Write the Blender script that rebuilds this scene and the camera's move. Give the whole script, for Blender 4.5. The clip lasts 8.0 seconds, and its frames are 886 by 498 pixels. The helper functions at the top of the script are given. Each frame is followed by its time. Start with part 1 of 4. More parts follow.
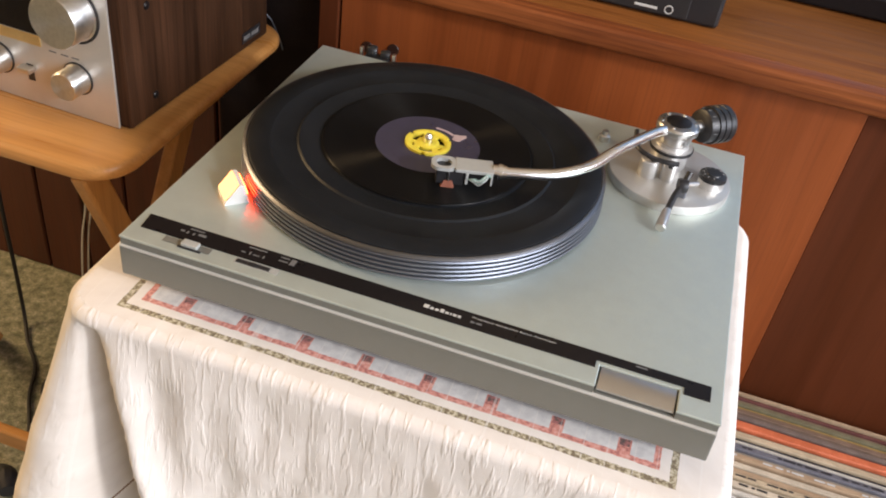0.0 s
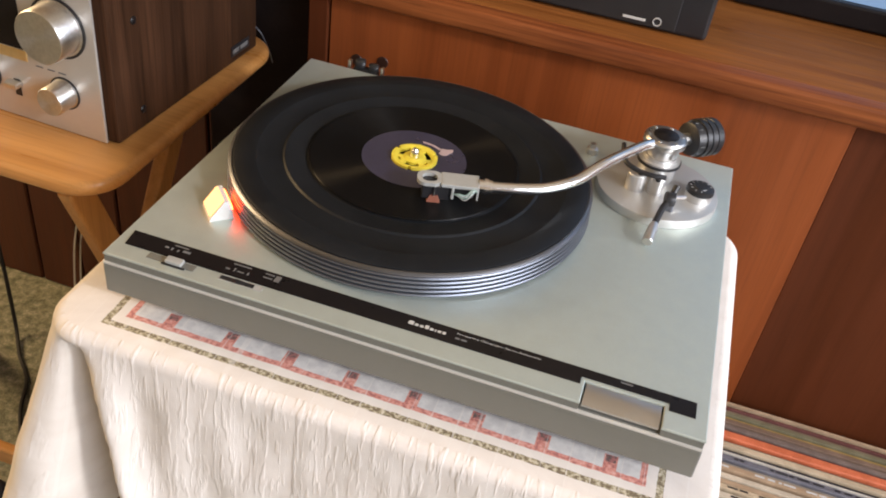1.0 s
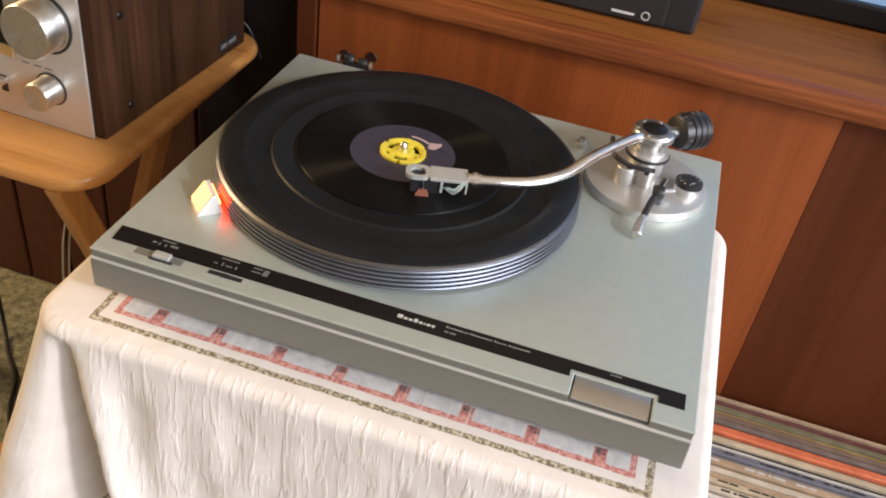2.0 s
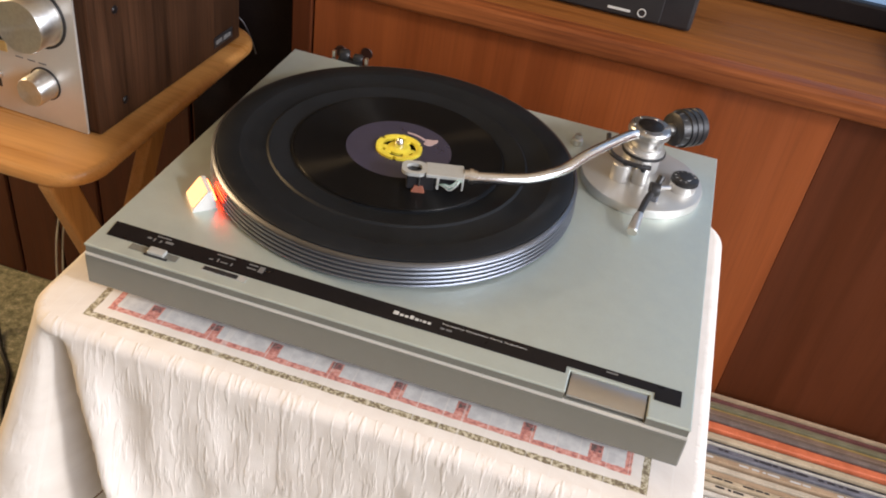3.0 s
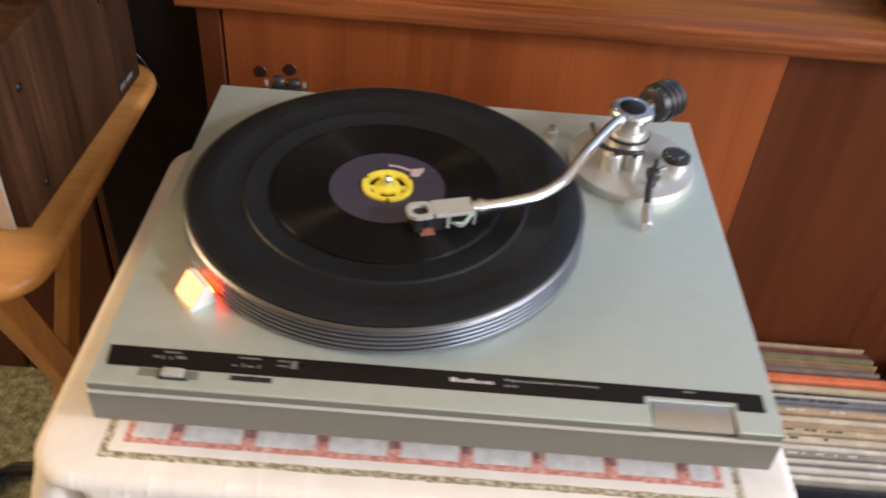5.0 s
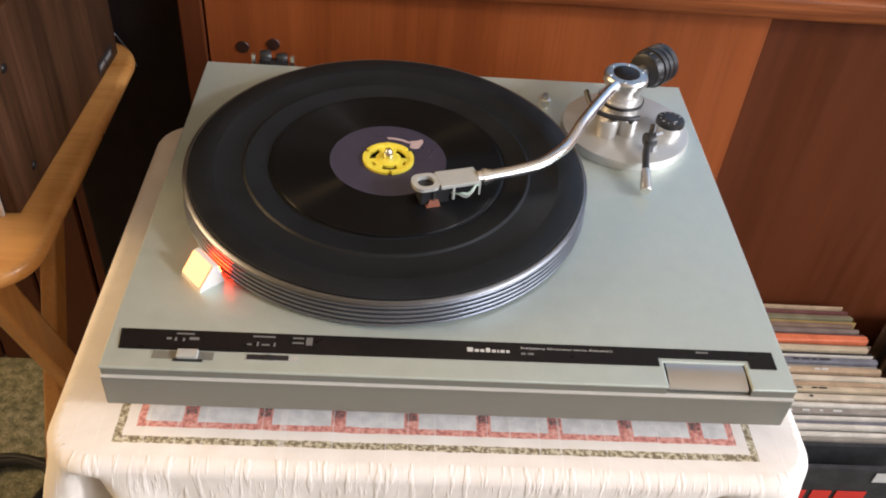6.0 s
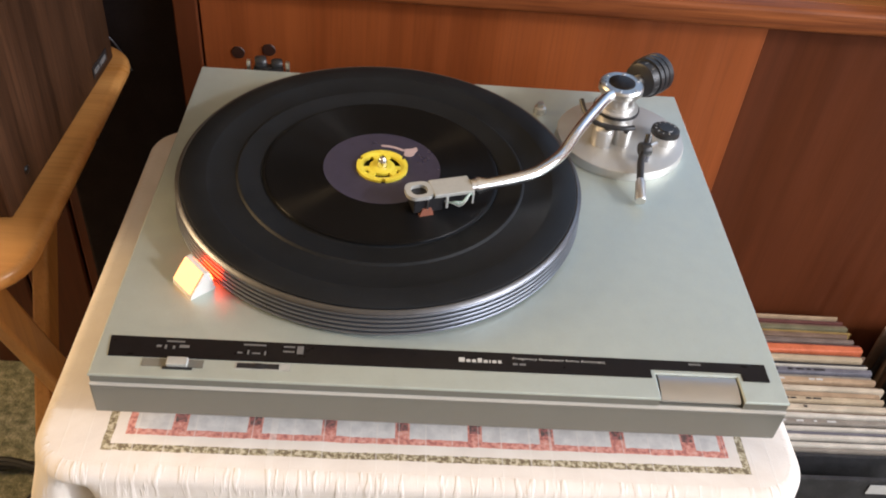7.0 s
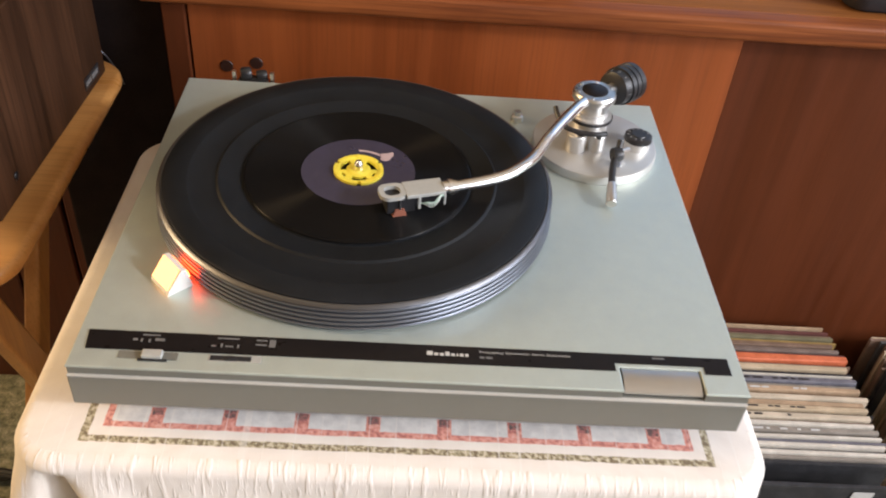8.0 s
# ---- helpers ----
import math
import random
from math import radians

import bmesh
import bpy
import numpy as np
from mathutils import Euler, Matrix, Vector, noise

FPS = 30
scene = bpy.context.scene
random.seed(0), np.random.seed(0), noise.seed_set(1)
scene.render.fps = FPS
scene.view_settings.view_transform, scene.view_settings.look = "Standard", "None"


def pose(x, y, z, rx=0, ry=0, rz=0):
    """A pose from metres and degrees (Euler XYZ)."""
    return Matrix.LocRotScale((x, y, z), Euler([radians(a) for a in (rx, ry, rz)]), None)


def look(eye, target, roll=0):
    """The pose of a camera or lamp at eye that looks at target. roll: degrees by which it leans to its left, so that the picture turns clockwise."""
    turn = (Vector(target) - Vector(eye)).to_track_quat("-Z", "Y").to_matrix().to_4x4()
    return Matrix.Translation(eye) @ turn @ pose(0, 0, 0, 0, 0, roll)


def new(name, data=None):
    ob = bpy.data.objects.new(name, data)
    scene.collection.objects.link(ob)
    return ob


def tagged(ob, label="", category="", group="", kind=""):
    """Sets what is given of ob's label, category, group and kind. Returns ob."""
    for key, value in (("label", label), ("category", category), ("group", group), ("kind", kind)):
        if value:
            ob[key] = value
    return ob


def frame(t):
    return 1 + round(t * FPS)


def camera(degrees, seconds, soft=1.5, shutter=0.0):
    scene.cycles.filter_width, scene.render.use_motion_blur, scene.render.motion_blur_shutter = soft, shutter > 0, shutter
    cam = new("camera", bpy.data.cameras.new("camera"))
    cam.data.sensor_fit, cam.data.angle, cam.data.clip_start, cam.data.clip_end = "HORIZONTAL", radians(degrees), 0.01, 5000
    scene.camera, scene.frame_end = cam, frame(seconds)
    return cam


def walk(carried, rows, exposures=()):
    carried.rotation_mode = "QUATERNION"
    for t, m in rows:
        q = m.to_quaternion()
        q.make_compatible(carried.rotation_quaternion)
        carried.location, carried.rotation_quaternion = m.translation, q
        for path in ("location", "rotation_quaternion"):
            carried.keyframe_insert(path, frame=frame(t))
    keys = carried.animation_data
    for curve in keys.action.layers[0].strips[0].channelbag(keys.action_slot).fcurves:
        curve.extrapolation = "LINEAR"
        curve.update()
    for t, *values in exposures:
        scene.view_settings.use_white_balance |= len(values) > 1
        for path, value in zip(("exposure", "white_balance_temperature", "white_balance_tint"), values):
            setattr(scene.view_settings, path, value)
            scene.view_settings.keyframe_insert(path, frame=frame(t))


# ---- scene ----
cam = camera(53.0, 8.0, 1.9, 0.6)
PATH = [
    (0, (0.329, -0.427, 1.091), (-0.008, 1.118, -0.134), 9.0),
    (0.5, (0.333, -0.422, 1.097), (-0.007, 1.124, -0.127), 8.9),
    (1, (0.336, -0.419, 1.096), (-0.002, 1.135, -0.116), 8.8),
    (2.5, (0.339, -0.42, 1.092), (0.029, 1.139, -0.121), 9.2),
    (3, (0.337, -0.419, 1.092), (0.033, 1.138, -0.125), 9.4),
    (3.5, (0.337, -0.42, 1.093), (0.036, 1.136, -0.127), 9.6),
    (4, (0.337, -0.419, 1.093), (0.036, 1.139, -0.124), 9.5),
    (4.2, (0.337, -0.415, 1.096), (0.034, 1.14, -0.124), 8.8),
    (4.3, (0.327, -0.408, 1.096), (0.087, 1.137, -0.15), 7.4),
    (4.5, (0.315, -0.391, 1.104), (0.13, 1.138, -0.173), 6.4),
    (4.7, (0.277, -0.366, 1.111), (0.197, 1.162, -0.177), 5.2),
    (5, (0.207, -0.352, 1.11), (0.225, 1.169, -0.189), 5.0),
    (5.2, (0.173, -0.344, 1.106), (0.239, 1.161, -0.209), 4.3),
    (6.3, (0.173, -0.355, 1.105), (0.304, 1.129, -0.23), 6.1),
    (6.5, (0.171, -0.355, 1.106), (0.306, 1.129, -0.228), 6.6),
    (7, (0.176, -0.349, 1.106), (0.296, 1.142, -0.222), 6.1),
    (7.5, (0.184, -0.35, 1.098), (0.294, 1.167, -0.201), 5.7),
    (8, (0.202, -0.375, 1.104), (0.3, 1.156, -0.179), 5.4),
]
walk(cam, [(t, look(eye, target, roll)) for t, eye, target, roll in PATH], [(0.0, -0.10), (4.6, -0.12), (5.4, -0.02), (6.5, -0.07), (7.0, -0.05), (7.5, 0.15), (8.0, 0.02)])

# ---- world and light ----
scene.view_settings.exposure = 0.0
world = bpy.data.worlds.new("sky")
scene.world = world
world.use_nodes = True
wn = world.node_tree
sky = wn.nodes.new("ShaderNodeTexSky")
sky.sky_type, sky.sun_disc = "NISHITA", False
sky.sun_elevation, sky.sun_rotation = radians(28), radians(114)
wn.nodes["Background"].inputs["Strength"].default_value = 0.12
wn.links.new(sky.outputs[0], wn.nodes["Background"].inputs["Color"])


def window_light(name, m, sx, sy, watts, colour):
    """An area lamp added just inside an unseen window's opening."""
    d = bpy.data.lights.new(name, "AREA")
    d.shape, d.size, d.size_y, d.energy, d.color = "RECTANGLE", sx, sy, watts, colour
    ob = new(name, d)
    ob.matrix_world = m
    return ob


# east lamp is stretched along the wall to fill the cloth's front too
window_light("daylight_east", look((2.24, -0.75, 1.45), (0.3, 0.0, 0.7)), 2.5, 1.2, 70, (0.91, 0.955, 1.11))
# left lamp is tinted orange, standing in for warm indoor bounce
window_light("warm_fill_left", look((-1.74, 0.28, 1.38), (0.2, 0.18, 0.7)), 0.5, 0.95, 35, (1.0, 0.68, 0.35))

sun_data = bpy.data.lights.new("sun", "SUN")
sun_data.energy, sun_data.angle, sun_data.color = 1.85, radians(6), (1.0, 0.965, 0.95)
sun = new("sun", sun_data)
SUN_EL, SUN_AZ = radians(28), radians(-24)
sun.matrix_world = look((3 * math.cos(SUN_EL) * math.cos(SUN_AZ), 3 * math.cos(SUN_EL) * math.sin(SUN_AZ), 3 * math.sin(SUN_EL)), (0, 0, 0))

# ---- materials ----


class Graph:
    """A short way to write node materials."""

    def __init__(self, name):
        self.m = bpy.data.materials.new(name)
        self.m.use_nodes = True
        self.t = self.m.node_tree
        self.b = self.t.nodes["Principled BSDF"]

    def put(self, value, socket):
        if isinstance(value, bpy.types.NodeSocket):
            self.t.links.new(value, socket)
        elif isinstance(value, (tuple, list)) and len(value) == 3 and socket.type == "RGBA":
            socket.default_value = (*value, 1)
        else:
            socket.default_value = value

    def set(self, **kw):
        for k, v in kw.items():
            self.put(v, self.b.inputs[k.replace("_", " ")])
        return self

    def math(self, op, a, b=0.0, c=0.0):
        n = self.t.nodes.new("ShaderNodeMath")
        n.operation = op
        for v, s in zip((a, b, c), n.inputs):
            self.put(v, s)
        return n.outputs[0]

    def coord(self, kind="Object", scale=(1, 1, 1)):
        c = self.t.nodes.new("ShaderNodeTexCoord")
        n = self.t.nodes.new("ShaderNodeMapping")
        n.inputs["Scale"].default_value = scale
        self.t.links.new(c.outputs[kind], n.inputs["Vector"])
        return n.outputs[0]

    def noise(self, vec, scale, detail=4.0, rough=0.55, warp=0.0):
        n = self.t.nodes.new("ShaderNodeTexNoise")
        self.t.links.new(vec, n.inputs["Vector"])
        for k, v in (("Scale", scale), ("Detail", detail), ("Roughness", rough), ("Distortion", warp)):
            n.inputs[k].default_value = v
        return n.outputs[0]

    def ramp(self, fac, *stops):
        n = self.t.nodes.new("ShaderNodeValToRGB")
        e = n.color_ramp.elements
        while len(e) < len(stops):
            e.new(0.5)
        for el, (p, c) in zip(e, stops):
            el.position = p
            el.color = (*c, 1) if isinstance(c, tuple) else (c, c, c, 1)
        self.put(fac, n.inputs[0])
        return n.outputs[0]

    def mix(self, fac, a, b, how="MIX"):
        n = self.t.nodes.new("ShaderNodeMix")
        n.data_type, n.blend_type = "RGBA", how
        self.put(fac, n.inputs[0])
        self.put(a, n.inputs[6])
        self.put(b, n.inputs[7])
        return n.outputs[2]

    def bump(self, height, strength, distance):
        n = self.t.nodes.new("ShaderNodeBump")
        n.inputs["Strength"].default_value, n.inputs["Distance"].default_value = strength, distance
        self.put(height, n.inputs["Height"])
        self.t.links.new(n.outputs[0], self.b.inputs["Normal"])
        return self

    def xyz(self, vec):
        n = self.t.nodes.new("ShaderNodeSeparateXYZ")
        self.t.links.new(vec, n.inputs[0])
        return n.outputs

    def rnd(self):
        return self.t.nodes.new("ShaderNodeObjectInfo").outputs["Random"]


def plain(name, colour, rough=0.5, metal=0.0, scale=60, vary=0.12, bump=0.0, **kw):
    """A paint, plastic or metal with fine mottling, wear in its gloss and a little relief."""
    g = Graph(name)
    v = g.coord()
    n = g.noise(v, scale, 5)
    big = g.noise(v, scale / 12, 3)
    k = g.math("ADD", g.math("MULTIPLY", n, 0.5), g.math("MULTIPLY", big, 0.5))
    lo = tuple(c * (1 - vary) for c in colour)
    hi = tuple(min(1, c * (1 + vary)) for c in colour)
    g.set(Base_Color=g.ramp(k, (0.3, lo), (0.7, hi)), Metallic=metal, Roughness=g.ramp(k, (0.3, max(0.02, rough * 0.85)), (0.7, min(1, rough * 1.15))), **kw)
    if bump:
        g.bump(n, 0.4, bump)
    return g.m


def wood(name, dark, light, axis, rough=0.38, ring=14, coat=0.25, streak=1.0, fine=1.0, pore=0.25, shine=0.3):
    """Veneer or board: long streaks along an axis, pores and a waxed finish."""
    g = Graph(name)
    sc = [1.0, 1.0, 1.0]
    sc[axis] = 0.06
    v = g.coord(scale=tuple(sc))
    sc2 = [1.0, 1.0, 1.0]
    sc2[axis] = 0.02
    v2 = g.coord(scale=tuple(sc2))
    bands = g.noise(v, ring, 6, 0.6, 1.2 * streak)
    pores = g.noise(v2, 420 * fine, 3, 0.6)
    mid = g.noise(v, ring * 5, 4, 0.6, 0.6)
    cloud = g.noise(g.coord(), 3.0, 3)
    k = g.math("ADD", g.math("MULTIPLY", bands, 0.55), g.math("MULTIPLY", mid, 0.3))
    k = g.math("ADD", k, g.math("MULTIPLY", cloud, 0.15))
    c = g.ramp(k, (0.38, dark), (0.5, tuple((a + b) / 2 for a, b in zip(dark, light))), (0.62, light))
    c = g.mix(g.ramp(pores, (0.34, pore), (0.50, 0.0)), c, tuple(d * 0.6 for d in dark))
    g.set(Base_Color=c, Roughness=g.ramp(mid, (0.3, rough * 0.8), (0.7, rough * 1.25)), Coat_Weight=coat, Coat_Roughness=0.25, Specular_IOR_Level=shine)
    g.bump(pores, 0.25, 0.0004)
    return g.m


M = {}
M["silver"] = plain("silver_paint", (0.575, 0.645, 0.605), 0.44, 0.6, 900, 0.05)
# darker copy of the silver: shade on upright faces and recesses, put into colour
M["silver_shaded"] = plain("silver_paint_shaded", (0.235, 0.235, 0.208), 0.45, 0.4, 900, 0.05)
M["alu"] = plain("brushed_aluminium", (0.72, 0.71, 0.69), 0.3, 1.0, 500, 0.08)
M["alu_dark"] = plain("grey_anodised_rim", (0.20, 0.215, 0.25), 0.31, 0.8, 700, 0.08)
# paler than the metal: light from above is put into the ledge's colour
M["lit_ledge"] = plain("lit_silver_ledge", (0.62, 0.60, 0.55), 0.5, 0.1, 300, 0.05)
M["rim_edge"] = plain("satin_metal_edge", (0.18, 0.185, 0.20), 0.36, 1.0, 300, 0.06)
M["stop"] = plain("dark_brushed_plate", (0.64, 0.625, 0.60), 0.32, 1.0, 60, 0.03)
M["alu_plate"] = plain("brushed_front_plate", (0.66, 0.63, 0.58), 0.36, 0.55, 600, 0.05)
M["satin"] = plain("satin_silver", (0.66, 0.65, 0.63), 0.34, 0.7, 70, 0.03)
M["arm_plate"] = plain("matt_silver_plate", (0.60, 0.595, 0.57), 0.42, 0.65, 300, 0.03)
M["dark_spot"] = plain("dark_brown_spot", (0.030, 0.010, 0.006), 0.5, 0.0, 200, 0.3)
M["chrome"] = plain("chrome", (0.90, 0.90, 0.90), 0.21, 1.0, 120, 0.04)
M["black"] = plain("black_plastic", (0.018, 0.018, 0.02), 0.38, 0.0, 300, 0.2)
M["black_gloss"] = plain("black_gloss_strip", (0.012, 0.010, 0.010), 0.3, 0.0, 200, 0.2, Specular_IOR_Level=0.2)
M["rubber"] = plain("black_rubber", (0.0092, 0.0108, 0.0132), 0.44, 0.0, 420, 0.3, 0.00012, Specular_IOR_Level=0.24)
M["pale_plastic"] = plain("pale_grey_plastic", (0.72, 0.72, 0.70), 0.4, 0.0, 200, 0.05)
M["grey_plastic"] = plain("grey_plastic", (0.45, 0.46, 0.44), 0.35, 0.2, 300, 0.08)
M["white_print"] = plain("pale_print", (0.52, 0.52, 0.5), 0.5, 0.0, 300, 0.1)
M["dim_print"] = plain("dim_print", (0.15, 0.15, 0.15), 0.5, 0.0, 300, 0.1)
M["yellow"] = plain("yellow_plastic", (0.84, 0.70, 0.07), 0.35, 0.0, 200, 0.08)
M["label"] = plain("dark_violet_paper", (0.034, 0.031, 0.064), 0.3, 0.0, 150, 0.2, Coat_Weight=0.7, Coat_Roughness=0.22)
M["label_print"] = plain("pale_pink_print", (0.5, 0.38, 0.38), 0.5, 0.0, 150, 0.15)
M["copper"] = plain("terracotta_plastic", (0.28, 0.105, 0.068), 0.4, 0.0, 150, 0.1)
M["wire_green"] = plain("green_wire", (0.42, 0.62, 0.53), 0.4, 0.0, 100, 0.1)
M["wire_white"] = plain("white_wire", (0.75, 0.75, 0.72), 0.4, 0.0, 100, 0.1)
M["black_cable"] = plain("black_cable", (0.015, 0.015, 0.016), 0.5, 0.0, 100, 0.2)
M["walnut"] = wood("walnut_veneer", (0.024, 0.0115, 0.0063), (0.076, 0.034, 0.017), 2, 0.5, 13, 0.0, 1.7, 1.0, 0.5, 0.09)
M["cabinet_light"] = wood("orange_brown_veneer", (0.195, 0.047, 0.0114), (0.298, 0.077, 0.0186), 2, 0.42, 10, 0.06, 1.3, 1.0, 0.22)
M["cabinet_dark"] = wood("red_brown_veneer", (0.070, 0.0180, 0.0056), (0.106, 0.0275, 0.0088), 2, 0.52, 7, 0.0, 1.2, 1.0, 0.15, 0.15)
M["cabinet_top"] = wood("golden_brown_top", (0.155, 0.050, 0.011), (0.29, 0.108, 0.026), 0, 0.6, 22, 0.0, 0.7, 1.0, 0.45, 0.15)
M["nosing"] = wood("red_brown_nosing", (0.125, 0.033, 0.010), (0.29, 0.088, 0.024), 0, 0.48, 26, 0.05, 2.6, 1.0, 0.5, 0.2)
M["panel_wall"] = wood("dark_wall_panelling", (0.055, 0.0165, 0.0095), (0.115, 0.035, 0.018), 2, 0.45, 8, 0.15)
M["beech"] = wood("varnished_beech", (0.44, 0.19, 0.050), (0.66, 0.335, 0.110), 0, 0.32, 10, 0.35)
M["beech_leg"] = wood("varnished_beech_leg", (0.40, 0.18, 0.052), (0.60, 0.31, 0.105), 2, 0.36, 12, 0.3)
M["plaster"] = plain("tan_plaster", (0.52, 0.41, 0.27), 0.85, 0.0, 90, 0.06, 0.0006)
M["ceiling_paint"] = plain("white_ceiling_paint", (0.72, 0.65, 0.53), 0.9, 0.0, 70, 0.04, 0.0006)
M["window_paint"] = plain("white_gloss_paint", (0.78, 0.77, 0.74), 0.35, 0.0, 60, 0.04)


def glow(name, colour, strength):
    g = Graph(name)
    g.set(Base_Color=colour, Roughness=0.4, Emission_Color=colour, Emission_Strength=strength)
    return g.m


M["neon"] = glow("warm_neon_window", (1.0, 0.40, 0.14), 2.6)
M["neon_red"] = glow("red_neon_light", (1.0, 0.045, 0.010), 60.0)
M["screen"] = glow("lit_screen", (0.17, 0.27, 0.42), 0.55)


def vinyl():
    g = Graph("black_vinyl")
    t = g.t.nodes.new("ShaderNodeTangent")
    t.direction_type, t.axis = "RADIAL", "Z"
    g.set(Base_Color=(0.004, 0.004, 0.0045), Roughness=0.33, Anisotropic=1.0, Anisotropic_Rotation=0.25, Tangent=t.outputs[0], Specular_IOR_Level=0.19)
    return g.m


def turned():
    """Lathe-turned aluminium, with the bow-tie sheen of fine circular cuts."""
    g = Graph("turned_aluminium")
    t = g.t.nodes.new("ShaderNodeTangent")
    t.direction_type, t.axis = "RADIAL", "Y"
    n = g.noise(g.coord(), 300, 3)
    g.set(Base_Color=g.ramp(n, (0.3, (0.64, 0.635, 0.62)), (0.7, (0.74, 0.735, 0.72))), Metallic=1.0, Roughness=0.36, Anisotropic=0.6, Anisotropic_Rotation=0.25, Tangent=t.outputs[0])
    return g.m


M["turned"] = turned()


M["vinyl"] = vinyl()
M["matt_black"] = plain("matt_black_cloth", (0.024, 0.018, 0.017), 0.95, 0.0, 400, 0.3, 0.0004, Specular_IOR_Level=0.05)


def carpet_material():
    g = Graph("speckled_carpet")
    v = g.coord()
    a, b = g.noise(v, 260, 3, 0.7), g.noise(v, 70, 4, 0.6)
    c = g.ramp(b, (0.35, (0.11, 0.115, 0.068)), (0.5, (0.27, 0.27, 0.175)), (0.64, (0.44, 0.415, 0.31)))
    c = g.mix(g.ramp(a, (0.4, 0.6), (0.6, 0.0)), c, (0.11, 0.115, 0.08))
    g.set(Base_Color=c, Roughness=0.95, Sheen_Weight=0.2)
    g.bump(g.math("ADD", a, b), 0.8, 0.004)
    return g.m


M["carpet"] = carpet_material()

CLOTH_Z = 0.627


def cloth_material():
    """Cream crepe with a woven border: a braided band, then a red key frame with posts."""
    g = Graph("cream_crepe_cloth")
    x, y, z = g.xyz(g.coord())
    u, w, _ = g.xyz(g.coord("UV"))

    def between(a, lo, hi):
        return g.math("MULTIPLY", g.math("GREATER_THAN", a, lo), g.math("LESS_THAN", a, hi))

    # inward distance from the border's outer edge (a rectangle on the top)
    dx = g.math("MINIMUM", g.math("SUBTRACT", x, 0.002), g.math("SUBTRACT", 0.420, x))
    dy = g.math("MINIMUM", g.math("SUBTRACT", y, -0.0165), g.math("SUBTRACT", 0.316, y))
    wob = g.math("MULTIPLY", g.math("SUBTRACT", g.noise(g.coord(), 160, 2), 0.5), 0.0016)
    e = g.math("ADD", g.math("MINIMUM", dx, dy), wob)
    flat = g.math("GREATER_THAN", z, CLOTH_Z - 0.012)
    weave = g.noise(g.coord(), 900, 2, 0.7)
    cream = g.ramp(g.noise(g.coord("UV"), 40, 4), (0.3, (0.775, 0.71, 0.65)), (0.7, (0.86, 0.805, 0.75)))
    braid = g.ramp(g.noise(g.coord(), 330, 2, 0.6), (0.40, (0.13, 0.085, 0.035)), (0.5, (0.30, 0.25, 0.13)), (0.6, (0.62, 0.55, 0.40)))
    red = g.ramp(g.noise(g.coord(), 300, 3, 0.6), (0.36, (0.42, 0.11, 0.09)), (0.5, (0.70, 0.25, 0.195)), (0.66, (0.78, 0.42, 0.35)))
    dark = g.ramp(g.noise(g.coord(), 380, 2), (0.4, (0.09, 0.05, 0.05)), (0.6, (0.45, 0.13, 0.12)))
    pale = g.ramp(g.noise(g.coord(), 120, 3), (0.35, (0.60, 0.595, 0.60)), (0.65, (0.78, 0.775, 0.765)))
    ph = g.math("FRACT", g.math("DIVIDE", g.math("SUBTRACT", x, 0.0235), 0.0478))
    post = g.math("LESS_THAN", g.math("ABSOLUTE", g.math("SUBTRACT", ph, 0.5)), 0.10)
    dark_spot = g.math("LESS_THAN", g.math("ABSOLUTE", g.math("SUBTRACT", ph, 0.5)), 0.075)
    c = g.mix(g.math("MULTIPLY", flat, between(e, 0.0, 0.0052)), cream, braid)
    c = g.mix(g.math("MULTIPLY", flat, g.math("GREATER_THAN", e, 0.0165)), c, pale)
    c = g.mix(g.math("MULTIPLY", flat, between(e, 0.0125, 0.0172)), c, red)
    c = g.mix(g.math("MULTIPLY", flat, g.math("MULTIPLY", between(e, 0.0165, 0.03), post)), c, red)
    c = g.mix(g.math("MULTIPLY", flat, g.math("MULTIPLY", between(e, 0.0235, 0.03), dark_spot)), c, dark)
    # brown stripe above the hem
    c = g.mix(between(w, 0.229, 0.2315), c, (0.22, 0.10, 0.035))
    c = g.mix(g.math("MULTIPLY", weave, 0.18), c, (0.66, 0.61, 0.55))
    top = g.math("LESS_THAN", w, 0.0)
    along = g.math("ADD", g.math("MULTIPLY", top, x), g.math("MULTIPLY", g.math("SUBTRACT", 1.0, top), u))
    down = g.math("ADD", g.math("MULTIPLY", top, g.math("SUBTRACT", -0.036, y)), g.math("MULTIPLY", g.math("SUBTRACT", 1.0, top), w))
    both = g.t.nodes.new("ShaderNodeCombineXYZ")
    g.put(g.math("MULTIPLY", along, 210.0), both.inputs[0])
    g.put(g.math("MULTIPLY", down, 36.0), both.inputs[1])
    crepe = g.noise(both.outputs[0], 1.0, 2, 0.5)
    soft = g.t.nodes.new("ShaderNodeCombineXYZ")
    g.put(g.math("MULTIPLY", along, 46.0), soft.inputs[0])
    g.put(g.math("MULTIPLY", down, 17.0), soft.inputs[1])
    wide = g.noise(soft.outputs[0], 1.0, 2, 0.5, 0.4)
    hang = g.math("ADD", g.math("MULTIPLY", top, 0.06), g.math("SUBTRACT", 1.0, top))
    row = g.t.nodes.new("ShaderNodeCombineXYZ")
    g.put(g.math("MULTIPLY", along, 70.0), row.inputs[0])
    shake = g.math("MULTIPLY", g.math("SUBTRACT", g.noise(row.outputs[0], 1.0, 1), 0.5), 1.4)
    thread = g.math("LESS_THAN", g.math("ABSOLUTE", g.math("SUBTRACT", g.math("FRACT", g.math("ADD", g.math("DIVIDE", along, 0.0165), shake)), 0.5)), 0.035)
